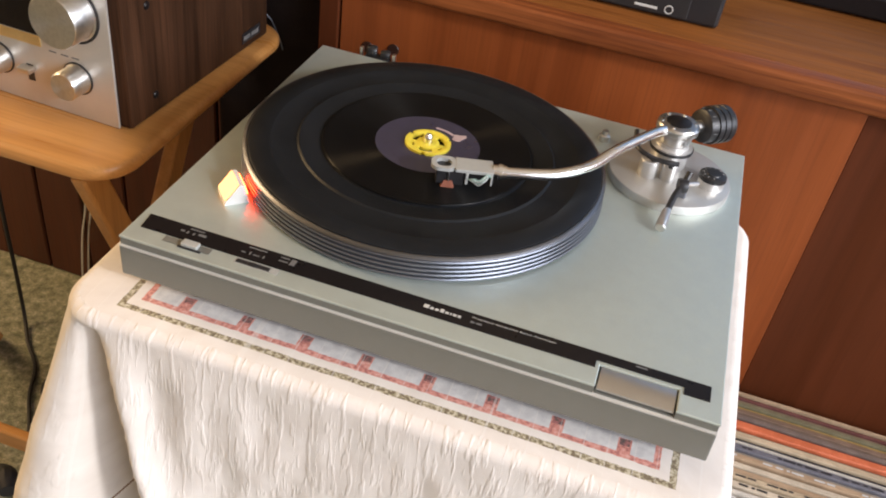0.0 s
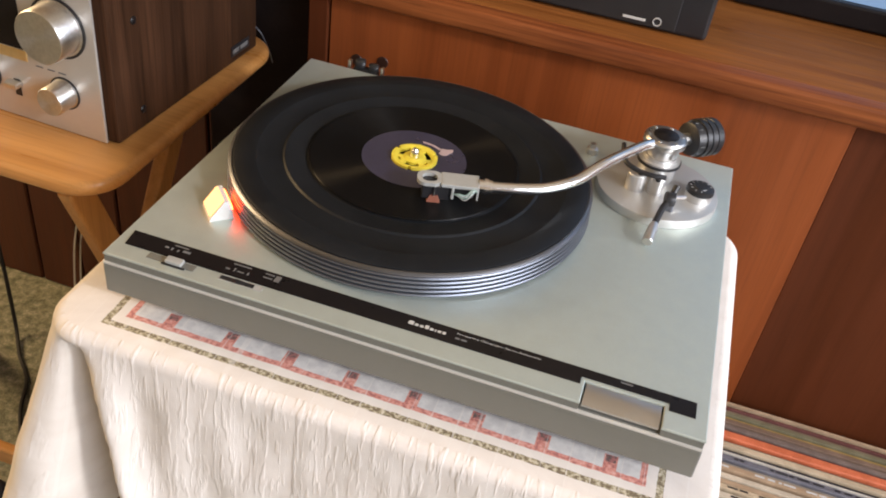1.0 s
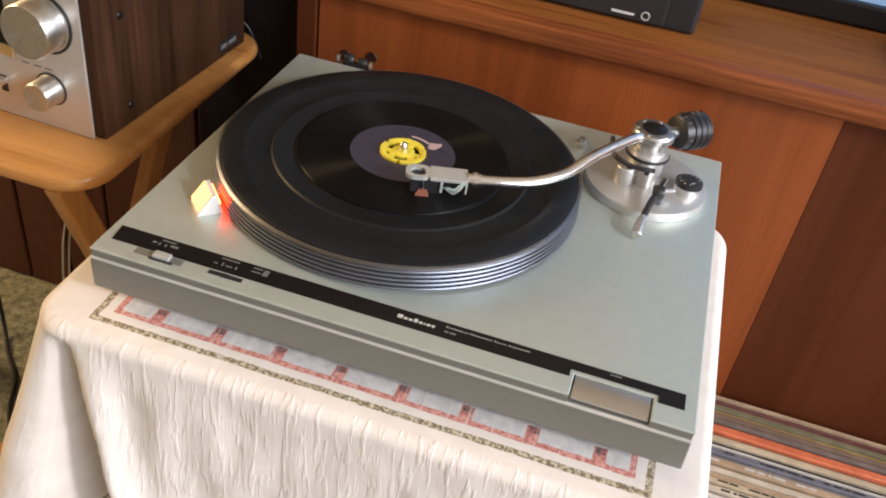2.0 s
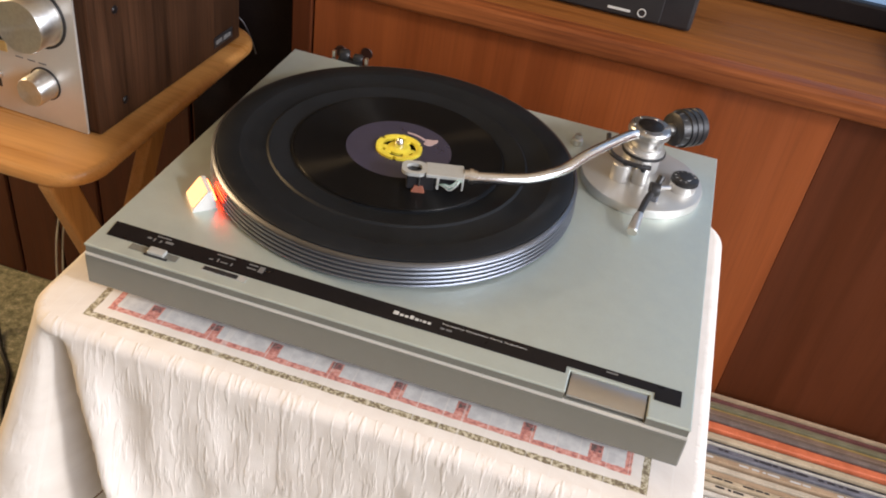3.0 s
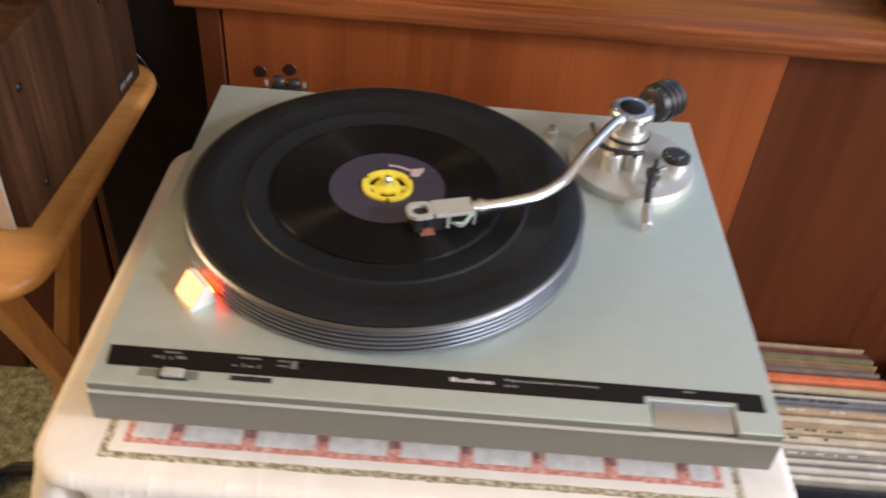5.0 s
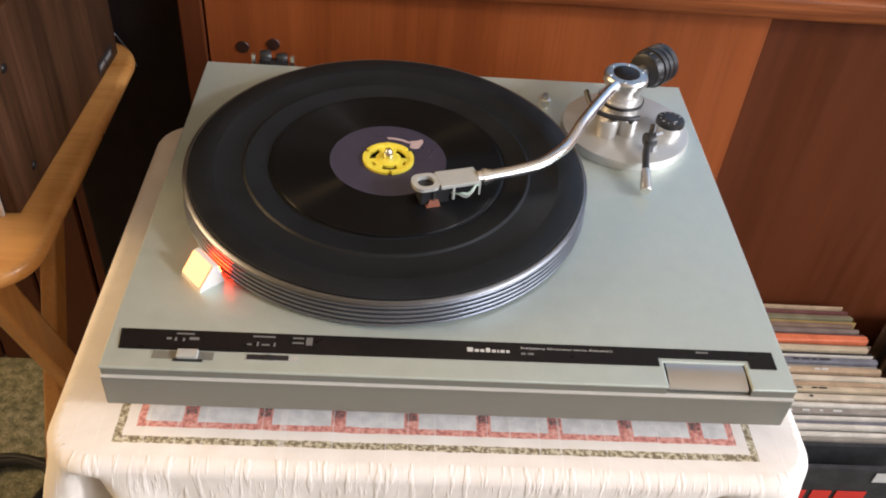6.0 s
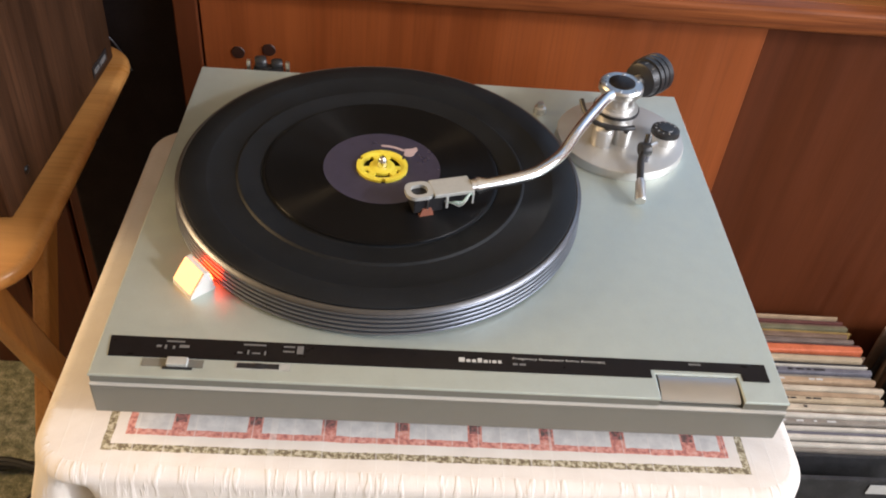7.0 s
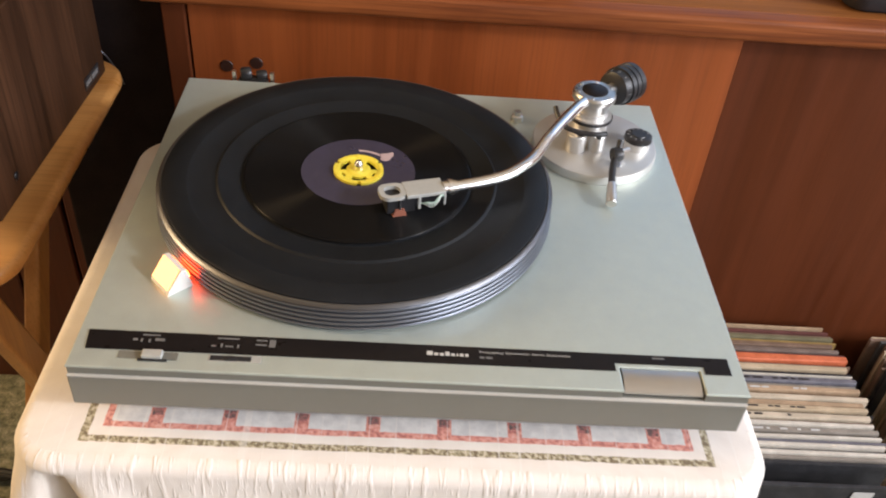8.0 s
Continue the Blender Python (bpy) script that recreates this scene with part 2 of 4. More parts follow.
    c = g.mix(g.math("MULTIPLY", thread, 0.4), c, (0.84, 0.80, 0.75))
    g.set(Base_Color=c, Roughness=0.9, Sheen_Weight=0.15)
    slub = g.ramp(crepe, (0.52, 0.0), (0.64, 1.0))
    crinkle = g.math("ADD", g.math("MULTIPLY", slub, 0.46), g.math("MULTIPLY", wide, 1.5))
    h = g.math("ADD", g.math("ADD", g.math("MULTIPLY", crinkle, hang), g.math("MULTIPLY", thread, 0.3)), g.math("MULTIPLY", weave, 0.12))
    g.bump(h, 0.6, 0.0013)
    return g.m


M["cloth"] = cloth_material()

# ---- mesh helpers ----
ORIGIN = {}


def thing(name, at, label, category, group="", kind=""):
    ob = new(name)
    ob.location = at
    ob.empty_display_size = 0.05
    ORIGIN[ob.name] = Vector(at)
    return tagged(ob, label, category, group, kind)


def part(name, bm, material, parent, label="", smooth=False):
    """Links a bmesh, given in world metres, as one mesh under a thing or under a part."""
    o = ORIGIN[parent.name]
    bmesh.ops.translate(bm, verts=bm.verts, vec=-o)
    me = bpy.data.meshes.new(name)
    bm.to_mesh(me)
    bm.free()
    me.materials.append(material)
    if smooth:
        me.shade_smooth()
        me.set_sharp_from_angle(angle=radians(35))
    ob = new(name, me)
    ob.parent = parent
    ORIGIN[ob.name] = o
    return tagged(ob, label)


def solid(name, bm, material, label, category, group="", kind="", smooth=False):
    """A thing that is one mesh, with its origin at the world's origin."""
    me = bpy.data.meshes.new(name)
    bm.to_mesh(me)
    bm.free()
    me.materials.append(material)
    if smooth:
        me.shade_smooth()
        me.set_sharp_from_angle(angle=radians(35))
    ob = new(name, me)
    ORIGIN[ob.name] = Vector((0, 0, 0))
    return tagged(ob, label, category, group, kind)


def box(lo, hi, bevel=0.0, seg=2, bm=None):
    b = bmesh.new()
    m = Matrix.LocRotScale([(p + q) / 2 for p, q in zip(lo, hi)], None, [q - p for p, q in zip(lo, hi)])
    bmesh.ops.create_cube(b, size=1.0, matrix=m)
    if bevel:
        bmesh.ops.bevel(b, geom=b.edges[:], offset=bevel, segments=seg, profile=0.5, affect="EDGES", clamp_overlap=True)
    return join(bm, b)


def join(bm, b):
    if bm is None:
        return b
    me = bpy.data.meshes.new("tmp")
    b.to_mesh(me)
    b.free()
    bm.from_mesh(me)
    bpy.data.meshes.remove(me)
    return bm


def moved(bm, m):
    bmesh.ops.transform(bm, matrix=m, verts=bm.verts)
    return bm


def lathe(profile, centre, n=96, close=True):
    """Turns (radius, height) points round an upright axis."""
    bm = bmesh.new()
    rings = []
    for r, z in profile:
        if r < 1e-6:
            rings.append([bm.verts.new((centre[0], centre[1], centre[2] + z))])
        else:
            rings.append([bm.verts.new((centre[0] + r * math.cos(a), centre[1] + r * math.sin(a), centre[2] + z)) for a in (2 * math.pi * k / n for k in range(n))])
    for a, b in zip(rings, rings[1:]):
        for k in range(n):
            j = (k + 1) % n
            if len(a) == 1:
                bm.faces.new((a[0], b[k], b[j]))
            elif len(b) == 1:
                bm.faces.new((a[k], b[0], a[j]))
            else:
                bm.faces.new((a[k], b[k], b[j], a[j]))
    bmesh.ops.recalc_face_normals(bm, faces=bm.faces)
    return bm


def smooth_path(pts, steps=8):
    """A Catmull-Rom line through points."""
    p = [Vector(q) for q in pts]
    p = [2 * p[0] - p[1]] + p + [2 * p[-1] - p[-2]]
    out = []
    for i in range(1, len(p) - 2):
        for k in range(steps):
            t = k / steps
            a, b, c, d = p[i - 1:i + 3]
            out.append(0.5 * ((2 * b) + (c - a) * t + (2 * a - 5 * b + 4 * c - d) * t * t + (3 * b - a - 3 * c + d) * t ** 3))
    return out + [p[-2]]


def tube(pts, r, n=12, bm=None):
    """A round bar along a line; r may be a list."""
    b = bmesh.new()
    pts = [Vector(q) for q in pts]
    rs = r if isinstance(r, (list, tuple)) else [r] * len(pts)
    rings, side = [], None
    for i, q in enumerate(pts):
        d = (pts[min(i + 1, len(pts) - 1)] - pts[max(i - 1, 0)]).normalized()
        if side is None:
            side = d.cross(Vector((0.3, 0.2, 1))).normalized()
        side = (side - d * side.dot(d)).normalized()
        up = d.cross(side)
        rings.append([b.verts.new(q + rs[i] * (side * math.cos(a) + up * math.sin(a))) for a in (2 * math.pi * k / n for k in range(n))])
    for p, q in zip(rings, rings[1:]):
        for k in range(n):
            b.faces.new((p[k], p[(k + 1) % n], q[(k + 1) % n], q[k]))
    b.faces.new(rings[0][::-1])
    b.faces.new(rings[-1])
    bmesh.ops.recalc_face_normals(b, faces=b.faces)
    return join(bm, b)


def prism(outline, z0, z1, bevel=0.0, seg=2):
    """An upright slab over a flat outline of (x, y)."""
    bm = bmesh.new()
    f = bm.faces.new([bm.verts.new((x, y, z0)) for x, y in outline])
    top = bmesh.ops.extrude_face_region(bm, geom=[f])
    bmesh.ops.translate(bm, verts=[v for v in top["geom"] if isinstance(v, bmesh.types.BMVert)], vec=(0, 0, z1 - z0))
    bmesh.ops.recalc_face_normals(bm, faces=bm.faces)
    if bevel:
        flat = [e for e in bm.edges if abs(e.verts[0].co.z - e.verts[1].co.z) < 1e-6]
        bmesh.ops.bevel(bm, geom=flat, offset=bevel, segments=seg, profile=0.5, affect="EDGES", clamp_overlap=True)
    return bm


def round_rect(x0, y0, x1, y1, r, n=8):
    out = []
    for cx, cy, a0 in ((x1 - r, y1 - r, 0), (x0 + r, y1 - r, 90), (x0 + r, y0 + r, 180), (x1 - r, y0 + r, 270)):
        out += [(cx + r * math.cos(radians(a0 + 90 * k / n)), cy + r * math.sin(radians(a0 + 90 * k / n))) for k in range(n + 1)]
    return out


def rod_box(a, b, wide, thick, axis, bevel=0.003):
    """A rectangular bar from a to b; axis is the way of its thickness."""
    a, b = Vector(a), Vector(b)
    d = (b - a).normalized()
    t = (Vector(axis) - d * d.dot(Vector(axis))).normalized()
    w = d.cross(t)
    m = Matrix((w, t, d)).transposed().to_4x4()
    m.translation = (a + b) / 2
    return moved(box((-wide / 2, -thick / 2, -(b - a).length / 2), (wide / 2, thick / 2, (b - a).length / 2), bevel), m)


# ---- the room ----
X0, X1, Y0, Y1, H = -1.8, 2.3, -2.4, 0.95, 2.42
solid("floor", box((X0 - 0.1, Y0 - 0.1, -0.08), (X1 + 0.1, Y1 + 0.1, 0.0)), M["carpet"], "speckled beige and green cut-pile carpet", "floor", kind="structure")
# ceiling and plastered walls are unseen, coloured to warm the bounced light
solid("ceiling", box((X0 - 0.1, Y0 - 0.1, H), (X1 + 0.1, Y1 + 0.1, H + 0.1)), M["ceiling_paint"], "plain cream painted ceiling", "ceiling", kind="structure")
solid("wall_north", box((X0 - 0.1, Y1, 0), (X1 + 0.1, Y1 + 0.1, H)), M["plaster"], "plain tan plastered wall behind the cabinet", "wall", kind="structure")
solid("wall_south", box((X0 - 0.1, Y0 - 0.1, 0), (X1 + 0.1, Y0, H)), M["plaster"], "plain tan plastered wall", "wall", kind="structure")


def wall_with_opening(name, axis, at, thick, lo, hi, a0, a1, z0, z1):
    bm = None
    for p, q, r, s in ((lo, a0, 0, H), (a1, hi, 0, H), (a0, a1, 0, z0), (a0, a1, z1, H)):
        if axis == "y":
            bm = box((p, at, r), (q, at + thick, s), bm=bm)
        else:
            bm = box((at, p, r), (at + thick, q, s), bm=bm)
    return solid(name, bm, M["plaster"], "plain tan plastered wall with a window", "wall", kind="structure")


wall_with_opening("wall_east", "x", X1, 0.1, Y0, Y1, -2.10, 0.60, 0.85, 2.2)
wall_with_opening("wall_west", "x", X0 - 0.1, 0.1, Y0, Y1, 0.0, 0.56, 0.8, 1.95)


def window(name, axis, at, a0, a1, z0, z1):
    w = thing(name, (a0, at, z0) if axis == "y" else (at, a0, z0), "white painted casement window", "window", kind="structure")
    t = 0.05
    for p, q, r, s in ((a0, a0 + t, z0, z1), (a1 - t, a1, z0, z1), (a0 + t, a1 - t, z0, z0 + t), (a0 + t, a1 - t, z1 - t, z1), ((a0 + a1) / 2 - 0.02, (a0 + a1) / 2 + 0.02, z0 + t, z1 - t)):
        lo, hi = ((p, at - 0.03, r), (q, at + 0.03, s)) if axis == "y" else ((at - 0.03, p, r), (at + 0.03, q, s))
        part("window_frame", box(lo, hi, 0.004), M["window_paint"], w)


# both windows are out of view, placed to suit the light's directions
window("window_1", "x", X1 + 0.05, -2.10, 0.60, 0.85, 2.2)
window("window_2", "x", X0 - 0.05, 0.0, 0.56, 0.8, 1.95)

# dark wood panelling low on the left, with upright grooves
panelling = thing("wall_panelling", (-0.9, 0.575, 0), "dark red-brown wood wall panelling with upright grooves", "panelling", kind="structure")
px = -0.062
while px > X0 + 0.02:
    w = (0.086, 0.13, 0.102)[int(abs(px) * 37) % 3]
    part("panel", box((max(px - w, X0), 0.575, 0.0), (px - 0.004, 0.597, 1.9), 0.0025, 1), M["panel_wall"], panelling)
    px -= w
part("backing", box((X0, 0.5972, 0.0), (-0.062, 0.62, 1.9)), M["black"], panelling)

# ---- the wooden cabinet ----
CF = 0.455
cab = thing("sideboard", (0.6, 0.7, 0), "orange-brown veneered sideboard with a dark sliding door", "sideboard")
part("side_panel", box((-0.046, CF - 0.004, 0), (-0.023, 0.93, 0.7108), 0.0015), M["cabinet_dark"], cab)
part("front_panel", box((-0.021, CF, 0.03), (0.5419, CF + 0.018, 0.7108), 0.001), M["cabinet_light"], cab, "orange-brown upright-grained front panel")
door = part("sliding_door", box((0.5425, CF + 0.003, 0.03), (1.12, CF + 0.02, 0.7108), 0.001), M["cabinet_dark"], cab, "dark red-brown sliding door")
part("front_panel", box((1.1225, CF, 0.03), (1.72, CF + 0.018, 0.7108), 0.001), M["cabinet_light"], cab)
part("side_panel", box((1.722, CF - 0.004, 0), (1.745, 0.93, 0.7108), 0.0015), M["cabinet_dark"], cab)
part("plinth", box((-0.021, CF + 0.025, 0), (1.72, CF + 0.045, 0.0295)), M["cabinet_dark"], cab)
part("top_board", box((-0.062, CF + 0.0065, 0.7124), (1.76, 0.93, 0.7362), 0.001), M["cabinet_top"], cab, "golden brown worn top")
nose = box((-0.062, CF - 0.015, 0.7124), (1.76, CF + 0.006, 0.7360), 0.0)
bmesh.ops.bevel(nose, geom=[e for e in nose.edges if all(v.co.y < CF - 0.01 for v in e.verts) and abs(e.verts[0].co.z - e.verts[1].co.z) < 1e-6], offset=0.0045, segments=4, profile=0.5, affect="EDGES")
part("nosing", nose, M["nosing"], cab, "rounded red-brown front edge", True)
# two small dark brown discs set on the front panel
for hx, hz in ((0.013, 0.641), (0.044, 0.646)):
    part("dark_disc", moved(lathe([(0, 0.0012), (0.0062, 0.001), (0.0075, -0.001), (0.0075, -0.004), (0, -0.004)], (0, 0, 0), 24), Matrix.Translation((hx, CF, hz)) @ pose(0, 0, 0, 90)), M["dark_spot"], cab, "dark brown round spot on the front panel")

# ---- on the cabinet ----
bar = thing("speaker_box", (0.25, 0.55, 0.7365), "black speaker box standing on the sideboard", "speaker")
part("body", box((0.03, 0.503, 0.7368), (0.378, 0.60, 0.83), 0.004), M["black"], bar)
part("grille", box((0.036, 0.4995, 0.7405), (0.345, 0.5035, 0.825), 0.001), M["black_cable"], bar)
part("badge", box((0.289, 0.4985, 0.7450), (0.313, 0.4997, 0.7476), 0.0003), M["white_print"], bar, "small pale badge bar")
part("badge", moved(lathe([(0.0036, -0.0006), (0.0046, -0.0006), (0.0046, 0.0006), (0.0036, 0.0006), (0.0036, -0.0006)], (0, 0, 0), 20), Matrix.Translation((0.325, 0.4991, 0.7475)) @ pose(0, 0, 0, 90)), M["white_print"], bar)

tv = thing("television", (0.75, 0.67, 0.7365), "black flat television with a lit screen", "television")
part("bezel", box((0.40, 0.640, 0.7385), (1.40, 0.675, 0.764), 0.003), M["black_gloss"], tv)
part("bezel", box((0.40, 0.640, 1.33), (1.40, 0.675, 1.35), 0.003), M["black_gloss"], tv)
part("bezel", box((0.40, 0.640, 0.7645), (0.418, 0.675, 1.3295), 0.003), M["black_gloss"], tv)
part("bezel", box((1.382, 0.640, 0.7645), (1.40, 0.675, 1.3295), 0.003), M["black_gloss"], tv)
part("back", box((0.405, 0.6752, 0.742), (1.395, 0.72, 1.345), 0.006), M["black"], tv)
part("screen", box((0.4182, 0.650, 0.7645), (1.3818, 0.674, 1.3295)), M["screen"], tv, "glowing blue screen")
part("foot", prism(round_rect(0.78, 0.676, 1.02, 0.86, 0.04), 0.7366, 0.7415, 0.001), M["black_gloss"], tv)
part("neck", box((0.86, 0.7202, 0.7416), (0.94, 0.745, 0.90), 0.004), M["black_gloss"], tv)

gadget = thing("media_box", (0.72, 0.53, 0.7365), "low black rounded box on the sideboard", "device")
part("case", prism(round_rect(0.645, 0.472, 0.80, 0.60, 0.02), 0.7385, 0.778, 0.004), M["black"], gadget, smooth=True)
part("base", prism(round_rect(0.65, 0.477, 0.795, 0.595, 0.018), 0.7366, 0.7383), M["black_gloss"], gadget)

# ---- black slab added between the tray table and the sideboard ----
tall_box = thing("tall_black_slab", (-0.16, 0.53, 0), "tall black slab between the tray table and the sideboard", "loudspeaker")
part("cabinet", box((-0.205, 0.500, 0.012), (-0.050, 0.572, 1.25), 0.004), M["matt_black"], tall_box)
part("stand", box((-0.20, 0.505, 0.0), (-0.055, 0.57, 0.0118), 0.003), M["matt_black"], tall_box)


# ---- tray tables ----
def tray_table(x0, y0, x1, y1, top, legs, label):
    t = thing("tray_table", ((x0 + x1) / 2, (y0 + y1) / 2, 0), label, "tray table", "pair of folding tray tables")
    part("tray", prism(round_rect(x0, y0, x1, y1, 0.045, 10), top - 0.016, top, 0.0072, 4), M["beech"], t, smooth=True)
    for lx0, lx1 in legs:
        part("leg", rod_box((lx0, y0 + 0.023, top - 0.0165), (lx0, y0 + 0.252, 0.004), 0.030, 0.016, (1, 0, 0)), M["beech_leg"], t)
        part("leg", rod_box((lx1, y0 + 0.263, top - 0.0165), (lx1, y0 - 0.100, 0.004), 0.030, 0.016, (1, 0, 0)), M["beech_leg"], t)
    (a, _), (b, _) = legs
    part("crossbar", rod_box((a + 0.008, y0 + 0.028, 0.13), (b - 0.008, y0 + 0.028, 0.13), 0.028, 0.014, (0, 1, 0)), M["beech"], t)
    return t


tray_table(-0.60, 0.127, -0.099, 0.496, 0.620, ((-0.555, -0.532), (-0.145, -0.168)), "varnished beech folding tray table under the receiver")
tray_table(-0.035, -0.028, 0.451, 0.332, 0.6245, ((0.010, 0.033), (0.408, 0.385)), "beech folding tray table hidden under the cloth")


# ---- tablecloth ----
def tablecloth():
    x0, y0, x1, y1, r = -0.043, -0.036, 0.4585, 0.340, 0.035
    base = []
    step = 0.0045
    segs = [((x1 - r, y1), (x0 + r, y1), (0, 1)), ((x0, y1 - r), (x0, y0 + r), (-1, 0)), ((x0 + r, y0), (x1 - r, y0), (0, -1)), ((x1, y0 + r), (x1, y1 - r), (1, 0))]
    centres = [(x0 + r, y1 - r, 90), (x0 + r, y0 + r, 180), (x1 - r, y0 + r, 270), (x1 - r, y1 - r, 0)]
    s = 0.0
    marks = []
    for (a, b, n), (cx, cy, a0) in zip(segs, centres):
        length = math.dist(a, b)
        k = max(2, int(length / step))
        for i in range(k):
            f = i / k
            base.append((a[0] + (b[0] - a[0]) * f, a[1] + (b[1] - a[1]) * f, n[0], n[1], s + length * f))
        s += length
        arc = r * math.pi / 2
        marks.append(s + arc / 2)
        k = 14
        for i in range(k):
            q = radians(a0 + 90 * i / k)
            base.append((cx + r * math.cos(q), cy + r * math.sin(q), math.cos(q), math.sin(q), s + arc * i / k))
        s += arc
    total = s
    shift = next(b[4] for b in base if b[3] == -1 and abs(b[0] - x0 - r) < 1e-6) - (x0 + r)
    bm = bmesh.new()
    uv = bm.loops.layers.uv.new("UVMap")
    coords = {}

    def fold(s, d):
        out = 0.04 * d
        for i, m in enumerate(marks):
            q = (s - m + total / 2) % total - total / 2
            e = d if d < 0.06 else 0.06 + 0.5 * (d - 0.06)
            out += d * (0.285 if i == 1 else 0.14) * math.exp(-((q + 0.004) / ((0.010 if i == 1 else 0.013) + 0.05 * d)) ** 2)
            out -= e * (0.95 if i == 1 else 0.3) * math.exp(-((q - (0.022 if i == 1 else 0.029) - (0.15 if i == 1 else 0.10) * d) / (0.009 + (0.105 if i == 1 else 0.06) * d)) ** (6 if i == 1 else 2))
            if i == 2:
                out -= e * 0.7 * math.exp(-((q + 0.050 + 0.12 * d) / (0.011 + 0.06 * d)) ** 2)
            out += d * 0.05 * math.exp(-((q - 0.105) / 0.032) ** 2)
            if i == 1:
                out -= d * 0.08 * math.exp(-((q + 0.045) / 0.022) ** 2)
                out += e * 0.22 * math.exp(-((q - 0.050 - 0.11 * d) / (0.015 + 0.05 * d)) ** 2)
        out += 0.075 * d * noise.noise((s * 13, d * 3.5, 3)) + 0.02 * d * noise.noise((s * 24, d * 2, 9))
        return out

    cx, cy = (x0 + x1) / 2, (y0 + y1) / 2
    rings = []
    rr = 0.010
    tops = [0.0, 0.15, 0.3, 0.45, 0.6, 0.72, 0.82, 0.9, 0.95]
    for f in tops[1:]:
        ring = []
        for x, y, nx, ny, s in base:
            v = bm.verts.new((cx + (x - nx * rr - cx) * f, cy + (y - ny * rr - cy) * f, CLOTH_Z + 0.0005 * noise.noise((x * f * 40, y * f * 40, 1))))
            coords[v] = (s - shift, -(1 - f) * 0.2)
            ring.append(v)
        rings.append(ring)
    for k in range(0, 7):
        q = radians(90 * k / 6)
        ring = []
        for x, y, nx, ny, s in base:
            ox = -rr + rr * math.sin(q)
            v = bm.verts.new((x + nx * ox, y + ny * ox, CLOTH_Z - rr + rr * math.cos(q)))
            coords[v] = (s - shift, rr * q)
            ring.append(v)
        rings.append(ring)
    drop = 0.31
    for k in range(1, 46):
        d = drop * k / 45
        ring = []
        for x, y, nx, ny, s in base:
            o = fold(s, d) + (0.0004 * noise.noise((s * 130, d * 9, 5)) + 0.0032 * noise.noise((s * 34, d * 20, 7)) + 0.0009 * noise.noise((s * 85, d * 42, 2))) * min(1, d * 30)
            v = bm.verts.new((x + nx * o, y + ny * o, CLOTH_Z - rr - d * 0.985))
            coords[v] = (s - shift, rr * 1.57 + d)
            ring.append(v)
        rings.append(ring)
    n = len(base)
    mid = bm.verts.new((cx, cy, CLOTH_Z))
    coords[mid] = (0, -0.2)

    def face(vs, wrap):
        f = bm.faces.new(vs)
        f.smooth = True
        for lp in f.loops:
            u, w = coords[lp.vert]
            lp[uv].uv = (u + (total if wrap and u + shift < 0.1 else 0), w)

    for k in range(n):
        face((mid, rings[0][k], rings[0][(k + 1) % n]), k == n - 1)
    for a, b in zip(rings, rings[1:]):
        for k in range(n):
            j = (k + 1) % n
            face((a[k], b[k], b[j], a[j]), k == n - 1)
    bmesh.ops.recalc_face_normals(bm, faces=bm.faces)
    ob = solid("tablecloth", bm, M["cloth"], "cream crepe tablecloth with a red and brown woven border", "tablecloth")
    th = ob.modifiers.new("thickness", "SOLIDIFY")
    th.thickness, th.offset = 0.0012, -1
    return ob


tablecloth()

# ---- turntable ----
TZ = 0.680
tt = thing("turntable", (0.215, 0.18, 0.6275), "silver belt-drive record turntable on a cream tablecloth", "turntable")
# top plate in two depths, leaving the cut-out for the stop plate
top_bm = prism([(-0.001, 0.0), (0.350, 0.0), (0.350, 0.0205), (0.4035, 0.0205), (0.4035, 0.0), (0.4325, 0.0), (0.4325, 0.359), (-0.001, 0.359)], TZ - 0.0022, TZ, 0.0008, 2)
plate = part("top_plate", top_bm, M["silver"], tt)
low = bmesh.new()
ring0 = [low.verts.new(p) for p in ((-0.001, -0.0012, TZ - 0.0091), (0.4325, -0.0012, TZ - 0.0091), (0.4325, 0.361, TZ - 0.0091), (-0.001, 0.361, TZ - 0.0091))]
ring1 = [low.verts.new(p) for p in ((-0.0012, -0.0012, TZ - 0.0125), (0.4327, -0.0012, TZ - 0.0125), (0.4327, 0.361, TZ - 0.0125), (-0.0012, 0.361, TZ - 0.0125))]
ring2 = [low.verts.new(p) for p in ((-0.0022, 0.0006, TZ - 0.0368), (0.4337, 0.0006, TZ - 0.0368), (0.4337, 0.359, TZ - 0.0368), (-0.0022, 0.359, TZ - 0.0368))]
low.faces.new(ring0), low.faces.new(ring2[::-1])
for a, b in ((ring0, ring1), (ring1, ring2)):
    for k in range(4):
        low.faces.new((a[k], b[k], b[(k + 1) % 4], a[(k + 1) % 4]))
bmesh.ops.recalc_face_normals(low, faces=low.faces)
bmesh.ops.bevel(low, geom=low.edges[:], offset=0.0012, segments=2, profile=0.5, affect="EDGES", clamp_overlap=True)
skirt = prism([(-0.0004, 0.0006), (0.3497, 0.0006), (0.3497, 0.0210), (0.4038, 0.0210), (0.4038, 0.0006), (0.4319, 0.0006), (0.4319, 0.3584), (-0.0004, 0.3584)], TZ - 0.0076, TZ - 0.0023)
part("skirt", skirt, M["silver_shaded"], tt, "silver upper side band in a shaded grey")
part("base", low, M["silver_shaded"], tt, "silver lower body with upright sides in a shaded grey")
part("front_band", box((-0.0008, -0.0011, TZ - 0.0090), (0.4323, 0.3600, TZ - 0.0078)), M["lit_ledge"], tt, "ledge line coloured as if lit from above")
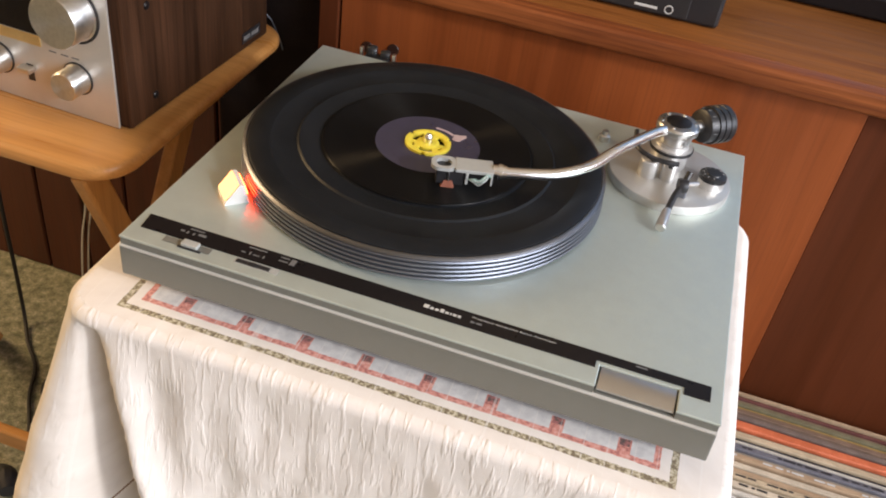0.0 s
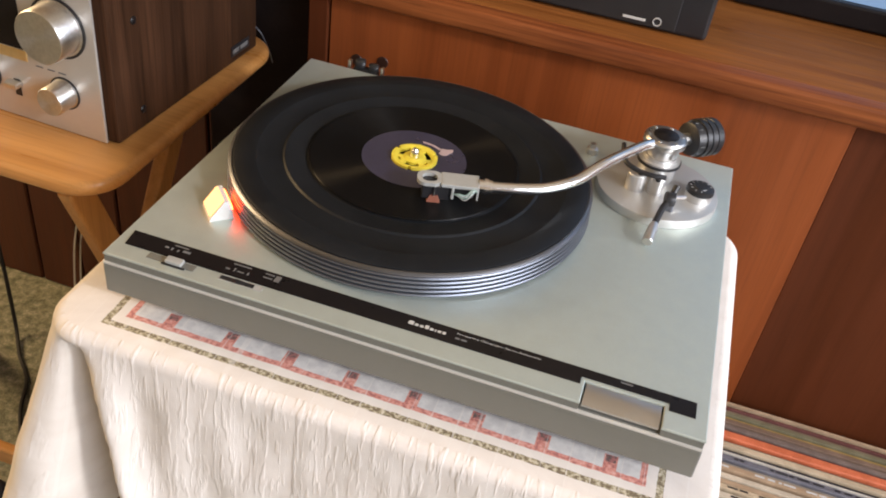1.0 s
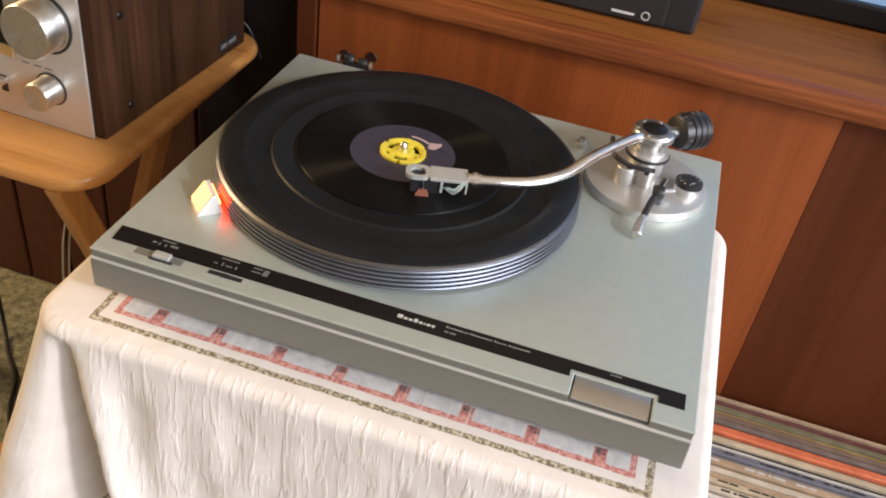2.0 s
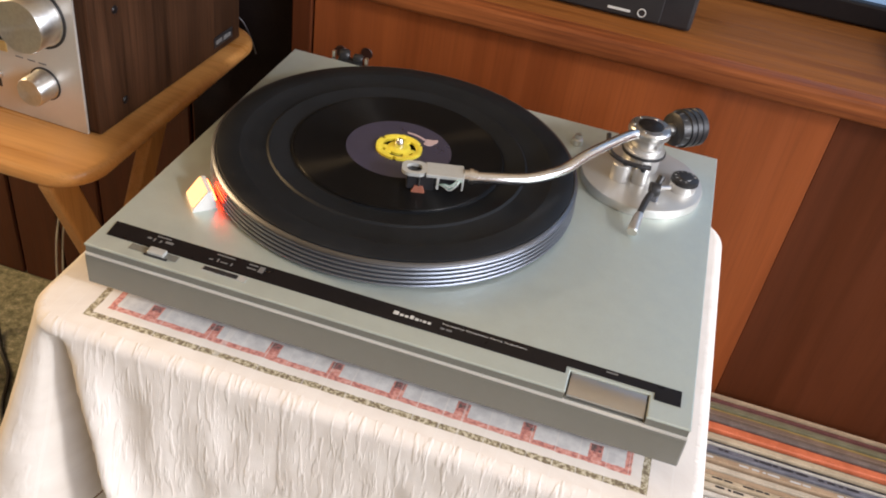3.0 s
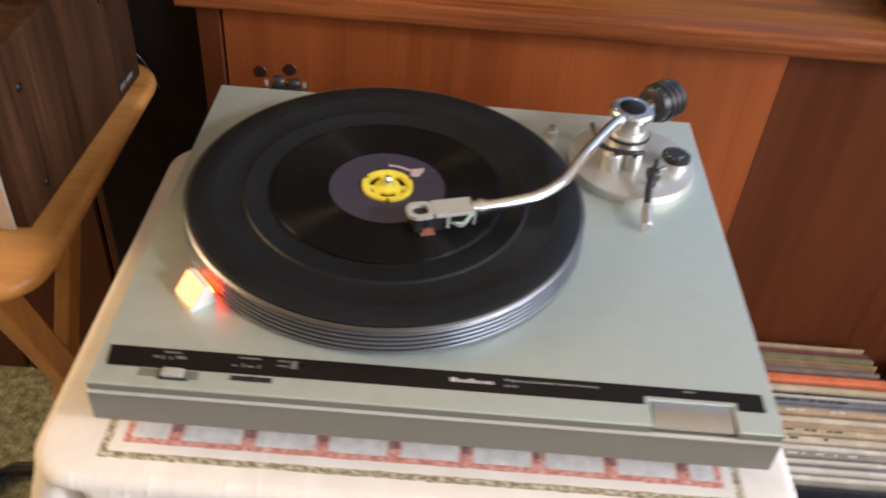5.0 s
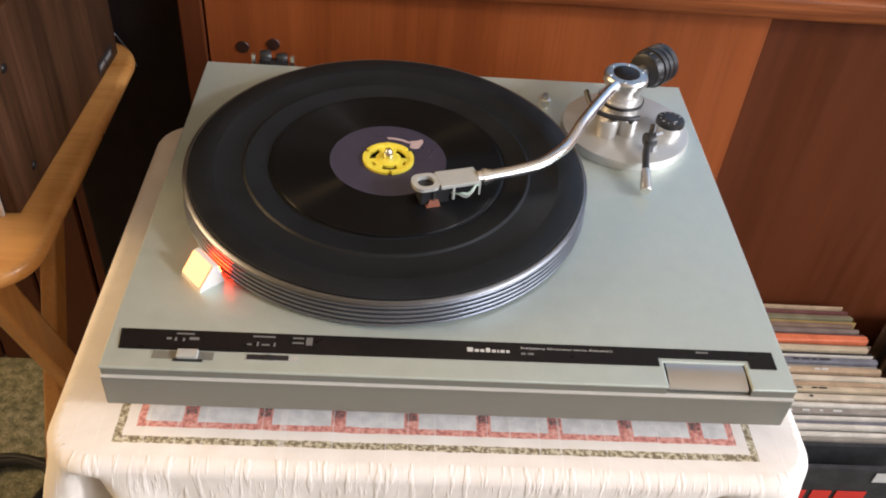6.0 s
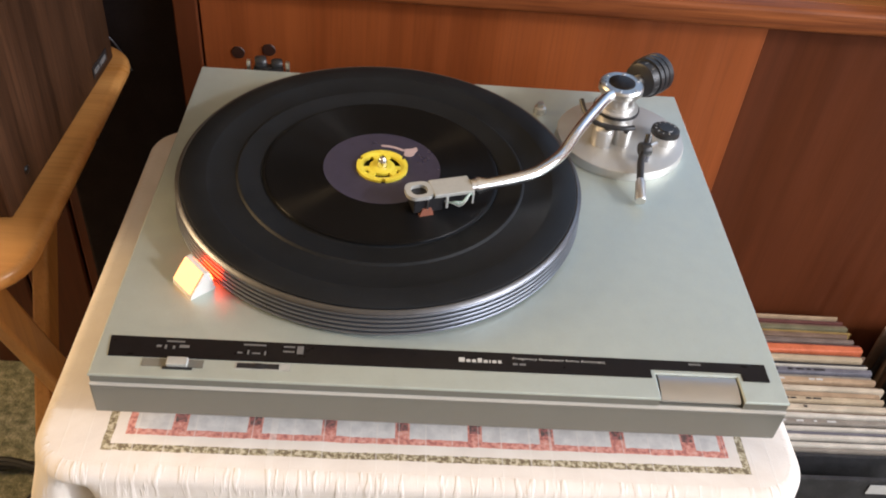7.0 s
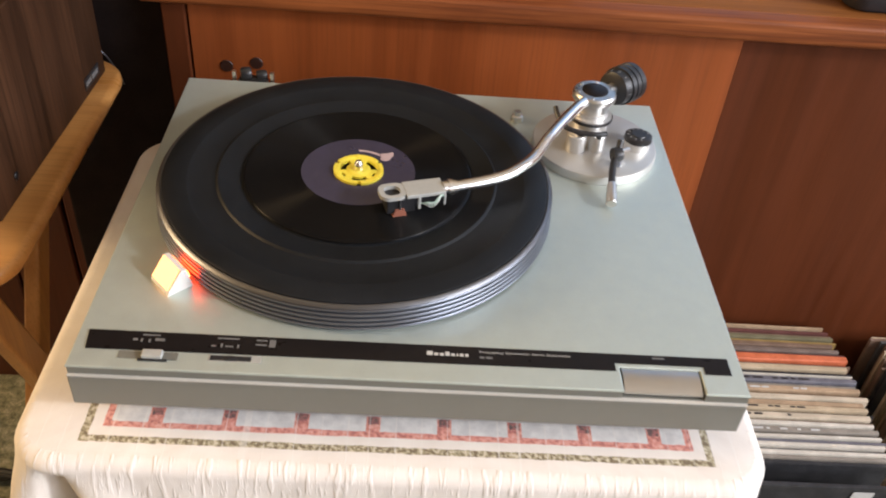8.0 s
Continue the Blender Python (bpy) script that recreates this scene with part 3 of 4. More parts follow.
for fx, fy in ((0.05, 0.05), (0.38, 0.05), (0.05, 0.31), (0.38, 0.31)):
    part("foot", lathe([(0, 0), (0.016, 0), (0.018, 0.0015), (0.018, 0.0154), (0, 0.0155)], (fx, fy, 0.6276), 32), M["black"], tt)
# black legend strip, stepped round the stop plate
part("legend_strip", prism([(0.0075, 0.0150), (0.3470, 0.0165), (0.3470, 0.0235), (0.4065, 0.0235), (0.4065, 0.0170), (0.4240, 0.0170), (0.4240, 0.0315), (0.0055, 0.0315)], TZ + 0.0001, TZ + 0.0006), M["black_gloss"], tt, "black printed legend strip")


def mark(x, y, w, h, m, parent=tt, z=TZ + 0.0006):
    part("print_mark", box((x, y, z), (x + w, y + h, z + 0.0002)), m, parent)


for k, w in enumerate((0.0042, 0.0030, 0.0030, 0.0032, 0.0030, 0.0014, 0.0030, 0.0026)):
    mark(0.2235 + sum((0.0042, 0.0030, 0.0030, 0.0032, 0.0030, 0.0014, 0.0030)[:k]) + 0.0006 * k, 0.0225, w - 0.0004, 0.0035 if k in (0, 3) else 0.0022, M["white_print"])


def words(text, x, y, height, width, m, parent, z):
    """Small print as a thin mesh of the built-in letters, fitted to a width."""
    c = bpy.data.curves.new("print", "FONT")
    c.body, c.size, c.extrude, c.resolution_u = text, 1.0, 0.0, 2
    tmp = bpy.data.objects.new("print", c)
    scene.collection.objects.link(tmp)
    bpy.context.view_layer.update()
    me = bpy.data.meshes.new_from_object(tmp.evaluated_get(bpy.context.evaluated_depsgraph_get()))
    bpy.data.objects.remove(tmp)
    bpy.data.curves.remove(c)
    bm = bmesh.new()
    bm.from_mesh(me)
    bpy.data.meshes.remove(me)
    x1 = max(v.co.x for v in bm.verts)
    y1 = max(v.co.y for v in bm.verts)
    moved(bm, Matrix.Translation((x, y, z)) @ Matrix.Diagonal((width / x1, height / y1, 1, 1)))
    return part("lettering", bm, m, parent, "pale small print")


words("Frequency Generator Servo Automatic", 0.2580, 0.0262, 0.0019, 0.0600, M["white_print"], tt, TZ + 0.0008)
mark(0.2580, 0.0215, 0.0030, 0.0016, M["dim_print"])
mark(0.2622, 0.0215, 0.0040, 0.0016, M["dim_print"])
mark(0.3730, 0.0282, 0.0080, 0.0014, M["dim_print"])
for x, y, w, h in ((0.0405, 0.0278, 0.0110, 0.0012), (0.0350, 0.0232, 0.0030, 0.0018), (0.0400, 0.0222, 0.0014, 0.0030), (0.0450, 0.0222, 0.0014, 0.0026), (0.0490, 0.0235, 0.0060, 0.0022),
                   (0.0880, 0.0278, 0.0140, 0.0012), (0.0850, 0.0210, 0.0030, 0.0012), (0.0910, 0.0205, 0.0012, 0.0035), (0.0940, 0.0210, 0.0050, 0.0012), (0.1015, 0.0205, 0.0012, 0.0030),
                   (0.1130, 0.0275, 0.0070, 0.0012), (0.1130, 0.0235, 0.0070, 0.0012), (0.1215, 0.0225, 0.0040, 0.0065)):
    mark(x, y, w, h, M["dim_print"])
# slots with a sliding switch and a pitch wheel
part("switch_slot", box((0.0290, 0.0080, TZ + 0.0001), (0.0660, 0.0142, TZ + 0.0004)), M["silver_shaded"], tt, "switch recess in the silver's shaded grey")
part("switch", box((0.0440, 0.0075, TZ + 0.0005), (0.0570, 0.0140, TZ + 0.0035), 0.0008), M["grey_plastic"], tt, "sliding silver switch")
part("switch_gap", box((0.0420, 0.0062, TZ + 0.0002), (0.0600, 0.0080, TZ + 0.0008)), M["black"], tt)
part("pitch_slot", box((0.0850, 0.0088, TZ + 0.0001), (0.1185, 0.0144, TZ + 0.0003)), M["grey_plastic"], tt, "pale recess round the pitch wheel")
part("pitch_gap", box((0.0862, 0.0096, TZ + 0.00032), (0.1120, 0.0136, TZ + 0.0005)), M["black"], tt)
part("pitch_wheel", moved(lathe([(0, -0.0022), (0.0145, -0.0022), (0.015, -0.0016), (0.015, 0.0016), (0.0145, 0.0022), (0, 0.0022)], (0, 0, 0), 40), Matrix.Translation((0.0990, 0.0116, TZ - 0.0138)) @ pose(0, 0, 0, 90)), M["black"], tt, "black ridged pitch wheel", True)
# stop plate
bowed = bmesh.new()
bmesh.ops.create_grid(bowed, x_segments=2, y_segments=12, size=1.0)
for v in bowed.verts:
    v.co = Vector((v.co.x * 0.0255, v.co.y * 0.0092, 0.0010 + 0.0011 * (1 - v.co.y ** 2)))
lip = bmesh.ops.extrude_face_region(bowed, geom=bowed.faces[:])
for v in lip["geom"]:
    if isinstance(v, bmesh.types.BMVert):
        v.co.z = -0.0010
bmesh.ops.recalc_face_normals(bowed, faces=bowed.faces)
part("stop_plate", moved(bowed, Matrix.Translation((0.3768, 0.0112, TZ - 0.0032)) @ pose(0, 0, 0, 7)), M["stop"], tt, "slightly bowed brushed stop plate", True)
part("stop_recess", box((0.3504, 0.0012, TZ - 0.0077), (0.4031, 0.0203, TZ - 0.0070)), M["silver_shaded"], tt)

# platter
PC = (0.1672, 0.1915)
prof = [(0, 0.001), (0.1480, 0.001), (0.1490, 0.0016)]
z = 0.0016
for k in range(5):
    flare = 0.00035 * (4 - k)
    prof += [(0.1478, z + 0.0001), (0.1478, z + 0.0008), (0.1504 + flare, z + 0.0009), (0.1510 + flare, z + 0.0014), (0.1511 + flare, z + 0.0022), (0.1506 + flare, z + 0.0031), (0.1478, z + 0.0034)]
    z += 0.0036
rim = part("platter", lathe(prof + [(0.1492, z + 0.0003), (0, z + 0.0004)], (*PC, TZ), 180), M["alu_dark"], tt, "ribbed grey metal platter", True)
part("platter_edge", lathe([(0.1478, z + 0.0008), (0.1478, z + 0.0026), (0.1486, z + 0.0028), (0.1500, z + 0.0022), (0.1513, z + 0.0008), (0.1478, z + 0.0006)], (*PC, TZ), 180), M["rim_edge"], rim, "polished platter edge", True)
MZ = 0.0208
mat_prof = [(0, MZ), (0.046, MZ), (0.0485, MZ + 0.0012), (0.086, MZ + 0.0012), (0.0885, MZ + 0.0002), (0.0905, MZ + 0.0012), (0.1030, MZ + 0.0014), (0.1048, MZ + 0.0026), (0.1064, MZ + 0.0026), (0.1080, MZ + 0.0014),
            (0.1270, MZ + 0.0014), (0.1284, MZ + 0.0022), (0.1298, MZ + 0.0024), (0.1462, MZ + 0.0026), (0.1474, MZ + 0.0018), (0.1476, MZ - 0.0010), (0, MZ - 0.0010)]
part("rubber_mat", lathe(mat_prof, (*PC, TZ), 160), M["rubber"], tt, "black rubber mat with raised rings", True)
part("spindle", lathe([(0, 0.0335), (0.0018, 0.0330), (0.0032, 0.0310), (0.0036, 0.0285), (0.0036, 0.019), (0, 0.019)], (*PC, TZ), 24), M["chrome"], tt, "", True)

# strobe lamp housing
LU = Vector((-0.738, -0.675, 0))
LV = Vector((0.675, -0.738, 0))


def lamp_point(r, v, zz):
    return Vector((PC[0], PC[1], TZ + zz)) + LU * r + LV * v


def hull(points, faces):
    bm = bmesh.new()
    vs = [bm.verts.new(p) for p in points]
    for f in faces:
        bm.faces.new([vs[k] for k in f])
    bmesh.ops.recalc_face_normals(bm, faces=bm.faces)
    return bm


def lamp_wedge(v0, v1, sec):
    n = len(sec)
    pts = [lamp_point(r, v0, zz) for r, zz in sec] + [lamp_point(r, v1, zz) for r, zz in sec]
    return hull(pts, [tuple(range(n)), tuple(range(n, 2 * n))] + [(k, (k + 1) % n, n + (k + 1) % n, n + k) for k in range(n)])


lamp_body = lamp_wedge(-0.0100, 0.0125, [(0.1545, 0.0), (0.1735, 0.0), (0.1725, 0.0030), (0.1615, 0.0165), (0.1580, 0.0165)])
lampo = part("strobe_housing", lamp_body, M["pale_plastic"], tt, "silver wedge-shaped strobe housing")
part("lens", lamp_wedge(-0.0092, 0.0105, [(0.1721, 0.0036), (0.1731, 0.0040), (0.1627, 0.0168), (0.1614, 0.0163)]), M["neon"], lampo, "glowing warm lens")
part("red_lens", lamp_wedge(-0.0095, 0.0110, [(0.1548, 0.0075), (0.15600, 0.0075), (0.15720, 0.0132), (0.1563, 0.0132)]), M["neon_red"], lampo, "red neon window towards the platter")

# hinges at the back edge
for hx in (0.0575,):
    hg = part("hinge", box((hx - 0.0135, 0.3600, TZ - 0.018), (hx + 0.0135, 0.3705, TZ + 0.0015), 0.003), M["black"], tt, "black dust-cover hinge", True)
    for kx, kr, kz in ((-0.007, 0.0062, 0.0035), (0.0075, 0.0052, 0.0025)):
        part("knuckle", moved(lathe([(0, -0.005), (kr * 0.8, -0.005), (kr, -0.003), (kr, 0.003), (kr * 0.8, 0.005), (0, 0.005)], (0, 0, 0), 20), Matrix.Translation((hx + kx, 0.3665, TZ + kz)) @ pose(0, 0, 0, 0, 90, 14)), M["black"], hg, "", True)
    for sx in (-0.0175, 0.0175):
        part("pin", box((hx + sx - 0.0018, 0.362, TZ - 0.012), (hx + sx + 0.0018, 0.366, TZ + 0.007), 0.0006), M["alu"], hg, "small bright pin")
part("post", lathe([(0, 0.010), (0.0030, 0.0098), (0.0034, 0.006), (0.0052, 0.0052), (0.0056, 0.0), (0, 0)], (0.302, 0.318, TZ + 0.0002), 24), M["alu"], tt, "short metal adapter post", True)

# tonearm
AC = (0.3665, 0.2775)
arm = part("arm_base", lathe([(0, 0.0085), (0.0522, 0.0085), (0.0534, 0.0080), (0.0539, 0.0068), (0.0539, 0.0003), (0, 0.0003)], (*AC, TZ), 96), M["arm_plate"], tt, "round brushed tonearm base", True)
PV = (0.362, 0.294)
part("pillar", lathe([(0, 0.0085), (0.0165, 0.0085), (0.0165, 0.024), (0.0185, 0.0245), (0.0185, 0.0275), (0.0150, 0.028), (0.0150, 0.031), (0, 0.031)], (*PV, TZ), 48), M["satin"], arm, "", True)
part("collar", lathe([(0.0186, 0.0236), (0.0196, 0.0238), (0.0196, 0.0260), (0.0186, 0.0262), (0.0186, 0.0236)], (*PV, TZ), 48), M["black"], arm, "", True)
part("bearing_housing", lathe([(0, 0.0312), (0.0140, 0.0312), (0.0150, 0.034), (0.0150, 0.0405), (0.0180, 0.0418), (0.0188, 0.0430), (0.0188, 0.0472), (0.0174, 0.0490), (0.0140, 0.0494), (0, 0.0494)], (*PV, TZ), 48), M["alu"], arm, "polished bearing housing", True)
part("bearing_cap", lathe([(0, 0.0514), (0.0088, 0.0510), (0.0112, 0.0500), (0.0114, 0.0486), (0, 0.0486)], (*PV, TZ), 40), M["black_gloss"], arm, "black bearing cap", True)
for q in range(6):
    a = radians(60 * q + 15)
    part("cap_screw", lathe([(0, 0.0500), (0.0013, 0.0498), (0.0015, 0.0488), (0, 0.0488)], (PV[0] + 0.0148 * math.cos(a), PV[1] + 0.0148 * math.sin(a), TZ), 12), M["alu"], arm)
ARM = smooth_path([(0.3545, 0.283, TZ + 0.0440), (0.347, 0.2745, TZ + 0.0455), (0.3325, 0.2525, TZ + 0.0445), (0.317, 0.2265, TZ + 0.0430), (0.304, 0.203, TZ + 0.0395), (0.293, 0.188, TZ + 0.0390), (0.279, 0.175, TZ + 0.0385), (0.262, 0.1665, TZ + 0.0380), (0.243, 0.1595, TZ + 0.0375), (0.240, 0.1585, TZ + 0.0375)], 8)
tubeo = part("arm_tube", tube(ARM, 0.0046, 16), M["chrome"], arm, "curved chrome arm tube", True)
hd = Vector((-0.958, -0.285, 0)).normalized()
hp = hd.cross(Vector((0, 0, 1)))
H0 = Vector((0.2415, 0.1590, TZ + 0.0375))
part("locking_collar", tube([H0, H0 + hd * 0.0030, H0 + hd * 0.0032, H0 + hd * 0.0065, H0 + hd * 0.0067, H0 + hd * 0.0105], [0.0056, 0.0056, 0.0066, 0.0066, 0.0054, 0.0054], 20), M["chrome"], tubeo, "", True)
HM = Matrix((hd, -hp, Vector((0, 0, 1)))).transposed().to_4x4()
HM.translation = H0 + hd * 0.0105 + Vector((0, 0, -0.0005))


def shell(lo, hi, bev=0.0006):
    return moved(box((lo[0], -hi[1], lo[2]), (hi[0], -lo[1], hi[2]), bev), HM)


def ring_slab(outer, inner, z0, z1):
    """A flat slab with one hole; both outlines have the same count of points."""
    bm = bmesh.new()
    loops = [[bm.verts.new((x, y, z)) for x, y in line] for z in (z0, z1) for line in (outer, inner)]
    n = len(outer)
    for a, b in ((0, 1), (1, 3), (3, 2), (2, 0)):
        for k in range(n):
            j = (k + 1) % n
            bm.faces.new((loops[a][k], loops[a][j], loops[b][j], loops[b][k]))
    bmesh.ops.recalc_face_normals(bm, faces=bm.faces)
    return bm


hs = shell((0.0, -0.0095, 0.0014), (0.0296, 0.0085, 0.0044))
join(hs, moved(ring_slab(round_rect(0.0285, -0.0085, 0.0485, 0.0095, 0.0070), round_rect(0.0325, -0.0048, 0.0446, 0.0062, 0.0046), 0.0012, 0.0042), HM))
join(hs, shell((0.0, -0.0099, -0.0075), (0.0016, -0.0084, 0.0020)))
join(hs, shell((0.0190, -0.0099, -0.0085), (0.0212, -0.0084, 0.0020)))
shello = part("headshell", hs, M["grey_plastic"], arm, "grey metal headshell with a rounded finger hole")
part("terminal_block", shell((0.0030, -0.0030, -0.0095), (0.0222, 0.0078, 0.0012), 0.0006), M["black"], shello)
cart = part("cartridge", shell((0.0225, -0.0078, -0.0115), (0.0440, 0.0078, 0.0010), 0.001), M["black"], shello, "black phono cartridge")
part("stylus_holder", hull([HM @ Vector(p) for p in ((0.0285, 0.0060, -0.0160), (0.0405, 0.0060, -0.0160), (0.0385, 0.0060, -0.0075), (0.0305, 0.0060, -0.0075), (0.0285, 0.0092, -0.0160), (0.0405, 0.0092, -0.0160), (0.0375, 0.0088, -0.0075), (0.0315, 0.0088, -0.0075))], ((0, 1, 2, 3), (4, 5, 6, 7), (0, 1, 5, 4), (1, 2, 6, 5), (2, 3, 7, 6), (3, 0, 4, 7))), M["copper"], cart, "terracotta stylus holder")
part("stylus_guard", shell((0.0405, -0.0088, -0.0160), (0.0470, -0.0066, -0.0138), 0.0004), M["copper"], cart)
part("stylus_shaft", tube([HM @ Vector((0.039, 0, -0.0135)), HM @ Vector((0.0450, 0, -0.0155))], 0.0005, 8), M["alu"], cart)
part("clip", shell((0.0338, -0.0094, -0.0078), (0.0348, -0.0086, 0.0016), 0.0003), M["alu"], cart)
for k, (mm, o) in enumerate((("wire_green", 0.0), ("wire_white", 0.0024), ("wire_green", 0.0046), ("wire_white", -0.0024))):
    part("wire", tube(smooth_path([tuple(HM @ Vector(p)) for p in ((0.0005, 0.004 + o, -0.001), (0.0050, 0.0100 + o * 0.4, -0.0010 + o), (0.0100, 0.0105 + o * 0.5, -0.0060 + o), (0.0150, 0.0080 + o, -0.0055 + o), (0.0200, 0.0050 + o, -0.0060 + o * 0.5))], 6), 0.00036, 8), M[mm], shello, "", True)

# counterweight behind the pivot, along the arm's line
cd = Vector((0.73, 0.68, -0.03)).normalized()
C0 = Vector((PV[0], PV[1], TZ + 0.0425)) + cd * 0.0145


def along(a, profile, n=40):
    return tube([a + cd * d for d, _ in profile], [r for _, r in profile], n)


part("rear_shaft", along(C0, [(0, 0.0055), (0.016, 0.0055)], 20), M["alu"], arm)
cw = part("counterweight", along(C0, [(0.0115, 0.0125), (0.0125, 0.0148), (0.0200, 0.0158), (0.0202, 0.0172), (0.0245, 0.0173), (0.0248, 0.0164), (0.0262, 0.0164), (0.0265, 0.0173), (0.0310, 0.0173), (0.0313, 0.0165), (0.0325, 0.0165), (0.0328, 0.0172), (0.0385, 0.0170), (0.0410, 0.0150)]), M["black"], arm, "black counterweight with a pale scale ring", True)
for q in range(12):
    a = 2 * math.pi * q / 12
    side = cd.cross(Vector((0, 0, 1))).normalized()
    up = side.cross(cd)
    o = C0 + cd * 0.0162 + (side * math.cos(a) + up * math.sin(a)) * 0.01545
    part("scale_mark", tube([o - cd * 0.0020, o + cd * (0.0014 if q % 3 else 0.0026)], 0.0003, 6), M["dim_print"], cw)

# arm rest, cue platform and lever
part("rest_post", lathe([(0, 0.0085), (0.0085, 0.0085), (0.0085, 0.0235), (0.0078, 0.0243), (0, 0.0243)], (0.3475, 0.2640, TZ), 28), M["satin"], arm, "", True)
part("lift_post", lathe([(0, 0.0085), (0.0072, 0.0085), (0.0072, 0.0225), (0.0066, 0.0232), (0, 0.0232)], (0.3650, 0.2660, TZ), 28), M["satin"], arm, "", True)
part("lift_bar", tube(smooth_path([(0.3290, 0.2850, TZ + 0.0360), (0.3310, 0.2760, TZ + 0.0320), (0.3360, 0.2660, TZ + 0.0290), (0.3475, 0.2600, TZ + 0.0278), (0.3600, 0.2580, TZ + 0.0278), (0.3710, 0.2600, TZ + 0.0278)], 6), 0.0022, 10), M["black"], arm, "curved black lift bar", True)
part("lift_pin", lathe([(0, 0.0225), (0.0026, 0.0225), (0.0026, 0.0262), (0, 0.0262)], (0.3500, 0.2615, TZ), 16), M["black"], arm)
part("lift_pin", lathe([(0, 0.0225), (0.0026, 0.0225), (0.0026, 0.0262), (0, 0.0262)], (0.3655, 0.2610, TZ), 16), M["black"], arm)
lv = part("cue_lever", tube(smooth_path([(0.3815, 0.2495, TZ + 0.0290), (0.3800, 0.2450, TZ + 0.0240), (0.3770, 0.2385, TZ + 0.0180), (0.3745, 0.2310, TZ + 0.0155), (0.3722, 0.2180, TZ + 0.0128), (0.3708, 0.2085, TZ + 0.0110)], 6), 0.0029, 12), M["black"], arm, "black cueing lever", True)
part("tip", tube([(0.3711, 0.2105, TZ + 0.0115), (0.3709, 0.2080, TZ + 0.0111), (0.3690, 0.1915, TZ + 0.0062), (0.3689, 0.1905, TZ + 0.0060)], [0.0034, 0.0040, 0.0046, 0.0040], 18), M["alu"], lv, "silver lever tip", True)
part("lever_pivot", moved(lathe([(0, -0.004), (0.0058, -0.004), (0.0062, -0.003), (0.0062, 0.003), (0.0058, 0.004), (0, 0.004)], (0, 0, 0), 24), Matrix.Translation((0.3785, 0.2420, TZ + 0.0195)) @ pose(0, 0, 0, 0, 90, 12)), M["black"], arm, "", True)
part("pivot_bracket", box((0.3775, 0.2390, TZ + 0.0086), (0.3835, 0.2465, TZ + 0.0165), 0.001), M["alu_dark"], arm)
part("linkage", tube([(0.3800, 0.2440, TZ + 0.0200), (0.3910, 0.2540, TZ + 0.0180)], 0.0019, 8), M["alu"], arm)
dial = part("antiskate_dial", lathe([(0, 0.0085), (0.0115, 0.0085), (0.0115, 0.0160), (0, 0.0160)], (0.4025, 0.2735, TZ), 40), M["satin"], arm, "anti-skating dial", True)
part("dial_knob", lathe([(0, 0.0215), (0.0060, 0.0215), (0.0066, 0.0205), (0.0105, 0.0205), (0.0118, 0.0196), (0.0122, 0.0161), (0, 0.0161)], (0.4025, 0.2735, TZ), 40), M["black"], dial, "black dial top", True)
for q in range(9):
    a = radians(20 + 32 * q)
    x, y = 0.4025 + 0.0088 * math.cos(a), 0.2735 + 0.0088 * math.sin(a)
    part("scale_mark", moved(box((-0.0009, -0.0003, 0), (0.0009, 0.0003, 0.0002)), Matrix.Translation((x, y, TZ + 0.0206)) @ pose(0, 0, 0, 0, 0, math.degrees(a))), M["white_print"], dial)

# ---- the record on the platter ----
RZ = TZ + MZ + 0.0013
rec = thing("vinyl_single", (*PC, RZ), "black seven-inch vinyl single with a dark violet label, on the platter", "record")
part("disc", lathe([(0.0195, 0.0), (0.0195, 0.0016), (0.0445, 0.0016), (0.0462, 0.0013), (0.0840, 0.0013), (0.0858, 0.0016), (0.0872, 0.0012), (0.0875, 0.0006), (0.0868, 0.0), (0.0195, 0.0)], (*PC, RZ), 160), M["vinyl"], rec, "", True)
lab = part("label", lathe([(0.0196, 0.0016), (0.0440, 0.0016), (0.0440, 0.00175), (0.0196, 0.00175)], (*PC, RZ), 96), M["label"], rec, "dark violet paper label")
emb = [(0.030 + 0.0065 * math.cos(q) * (1 + 0.25 * math.sin(2 * q)), 0.004 + 0.0045 * math.sin(q) * (1 + 0.3 * math.cos(3 * q))) for q in (2 * math.pi * k / 24 for k in range(24))]
part("emblem", moved(prism(emb, 0, 0.0003), Matrix.Translation((*PC, RZ + 0.00175)) @ pose(0, 0, 0, 0, 0, 38)), M["label_print"], lab, "pale pink plain emblem")
swoosh = [(0.0285 * math.cos(radians(a)), 0.0285 * math.sin(radians(a))) for a in range(14, 56, 4)] + [(0.0262 * math.cos(radians(a)), 0.0262 * math.sin(radians(a))) for a in range(52, 12, -4)]
part("emblem", moved(prism(swoosh, 0, 0.0003), Matrix.Translation((*PC, RZ + 0.00175)) @ pose(0, 0, 0, 0, 0, 40)), M["label_print"], lab)

ad = thing("record_adapter", (*PC, RZ), "yellow plastic centre adapter in the record's hole", "adapter")


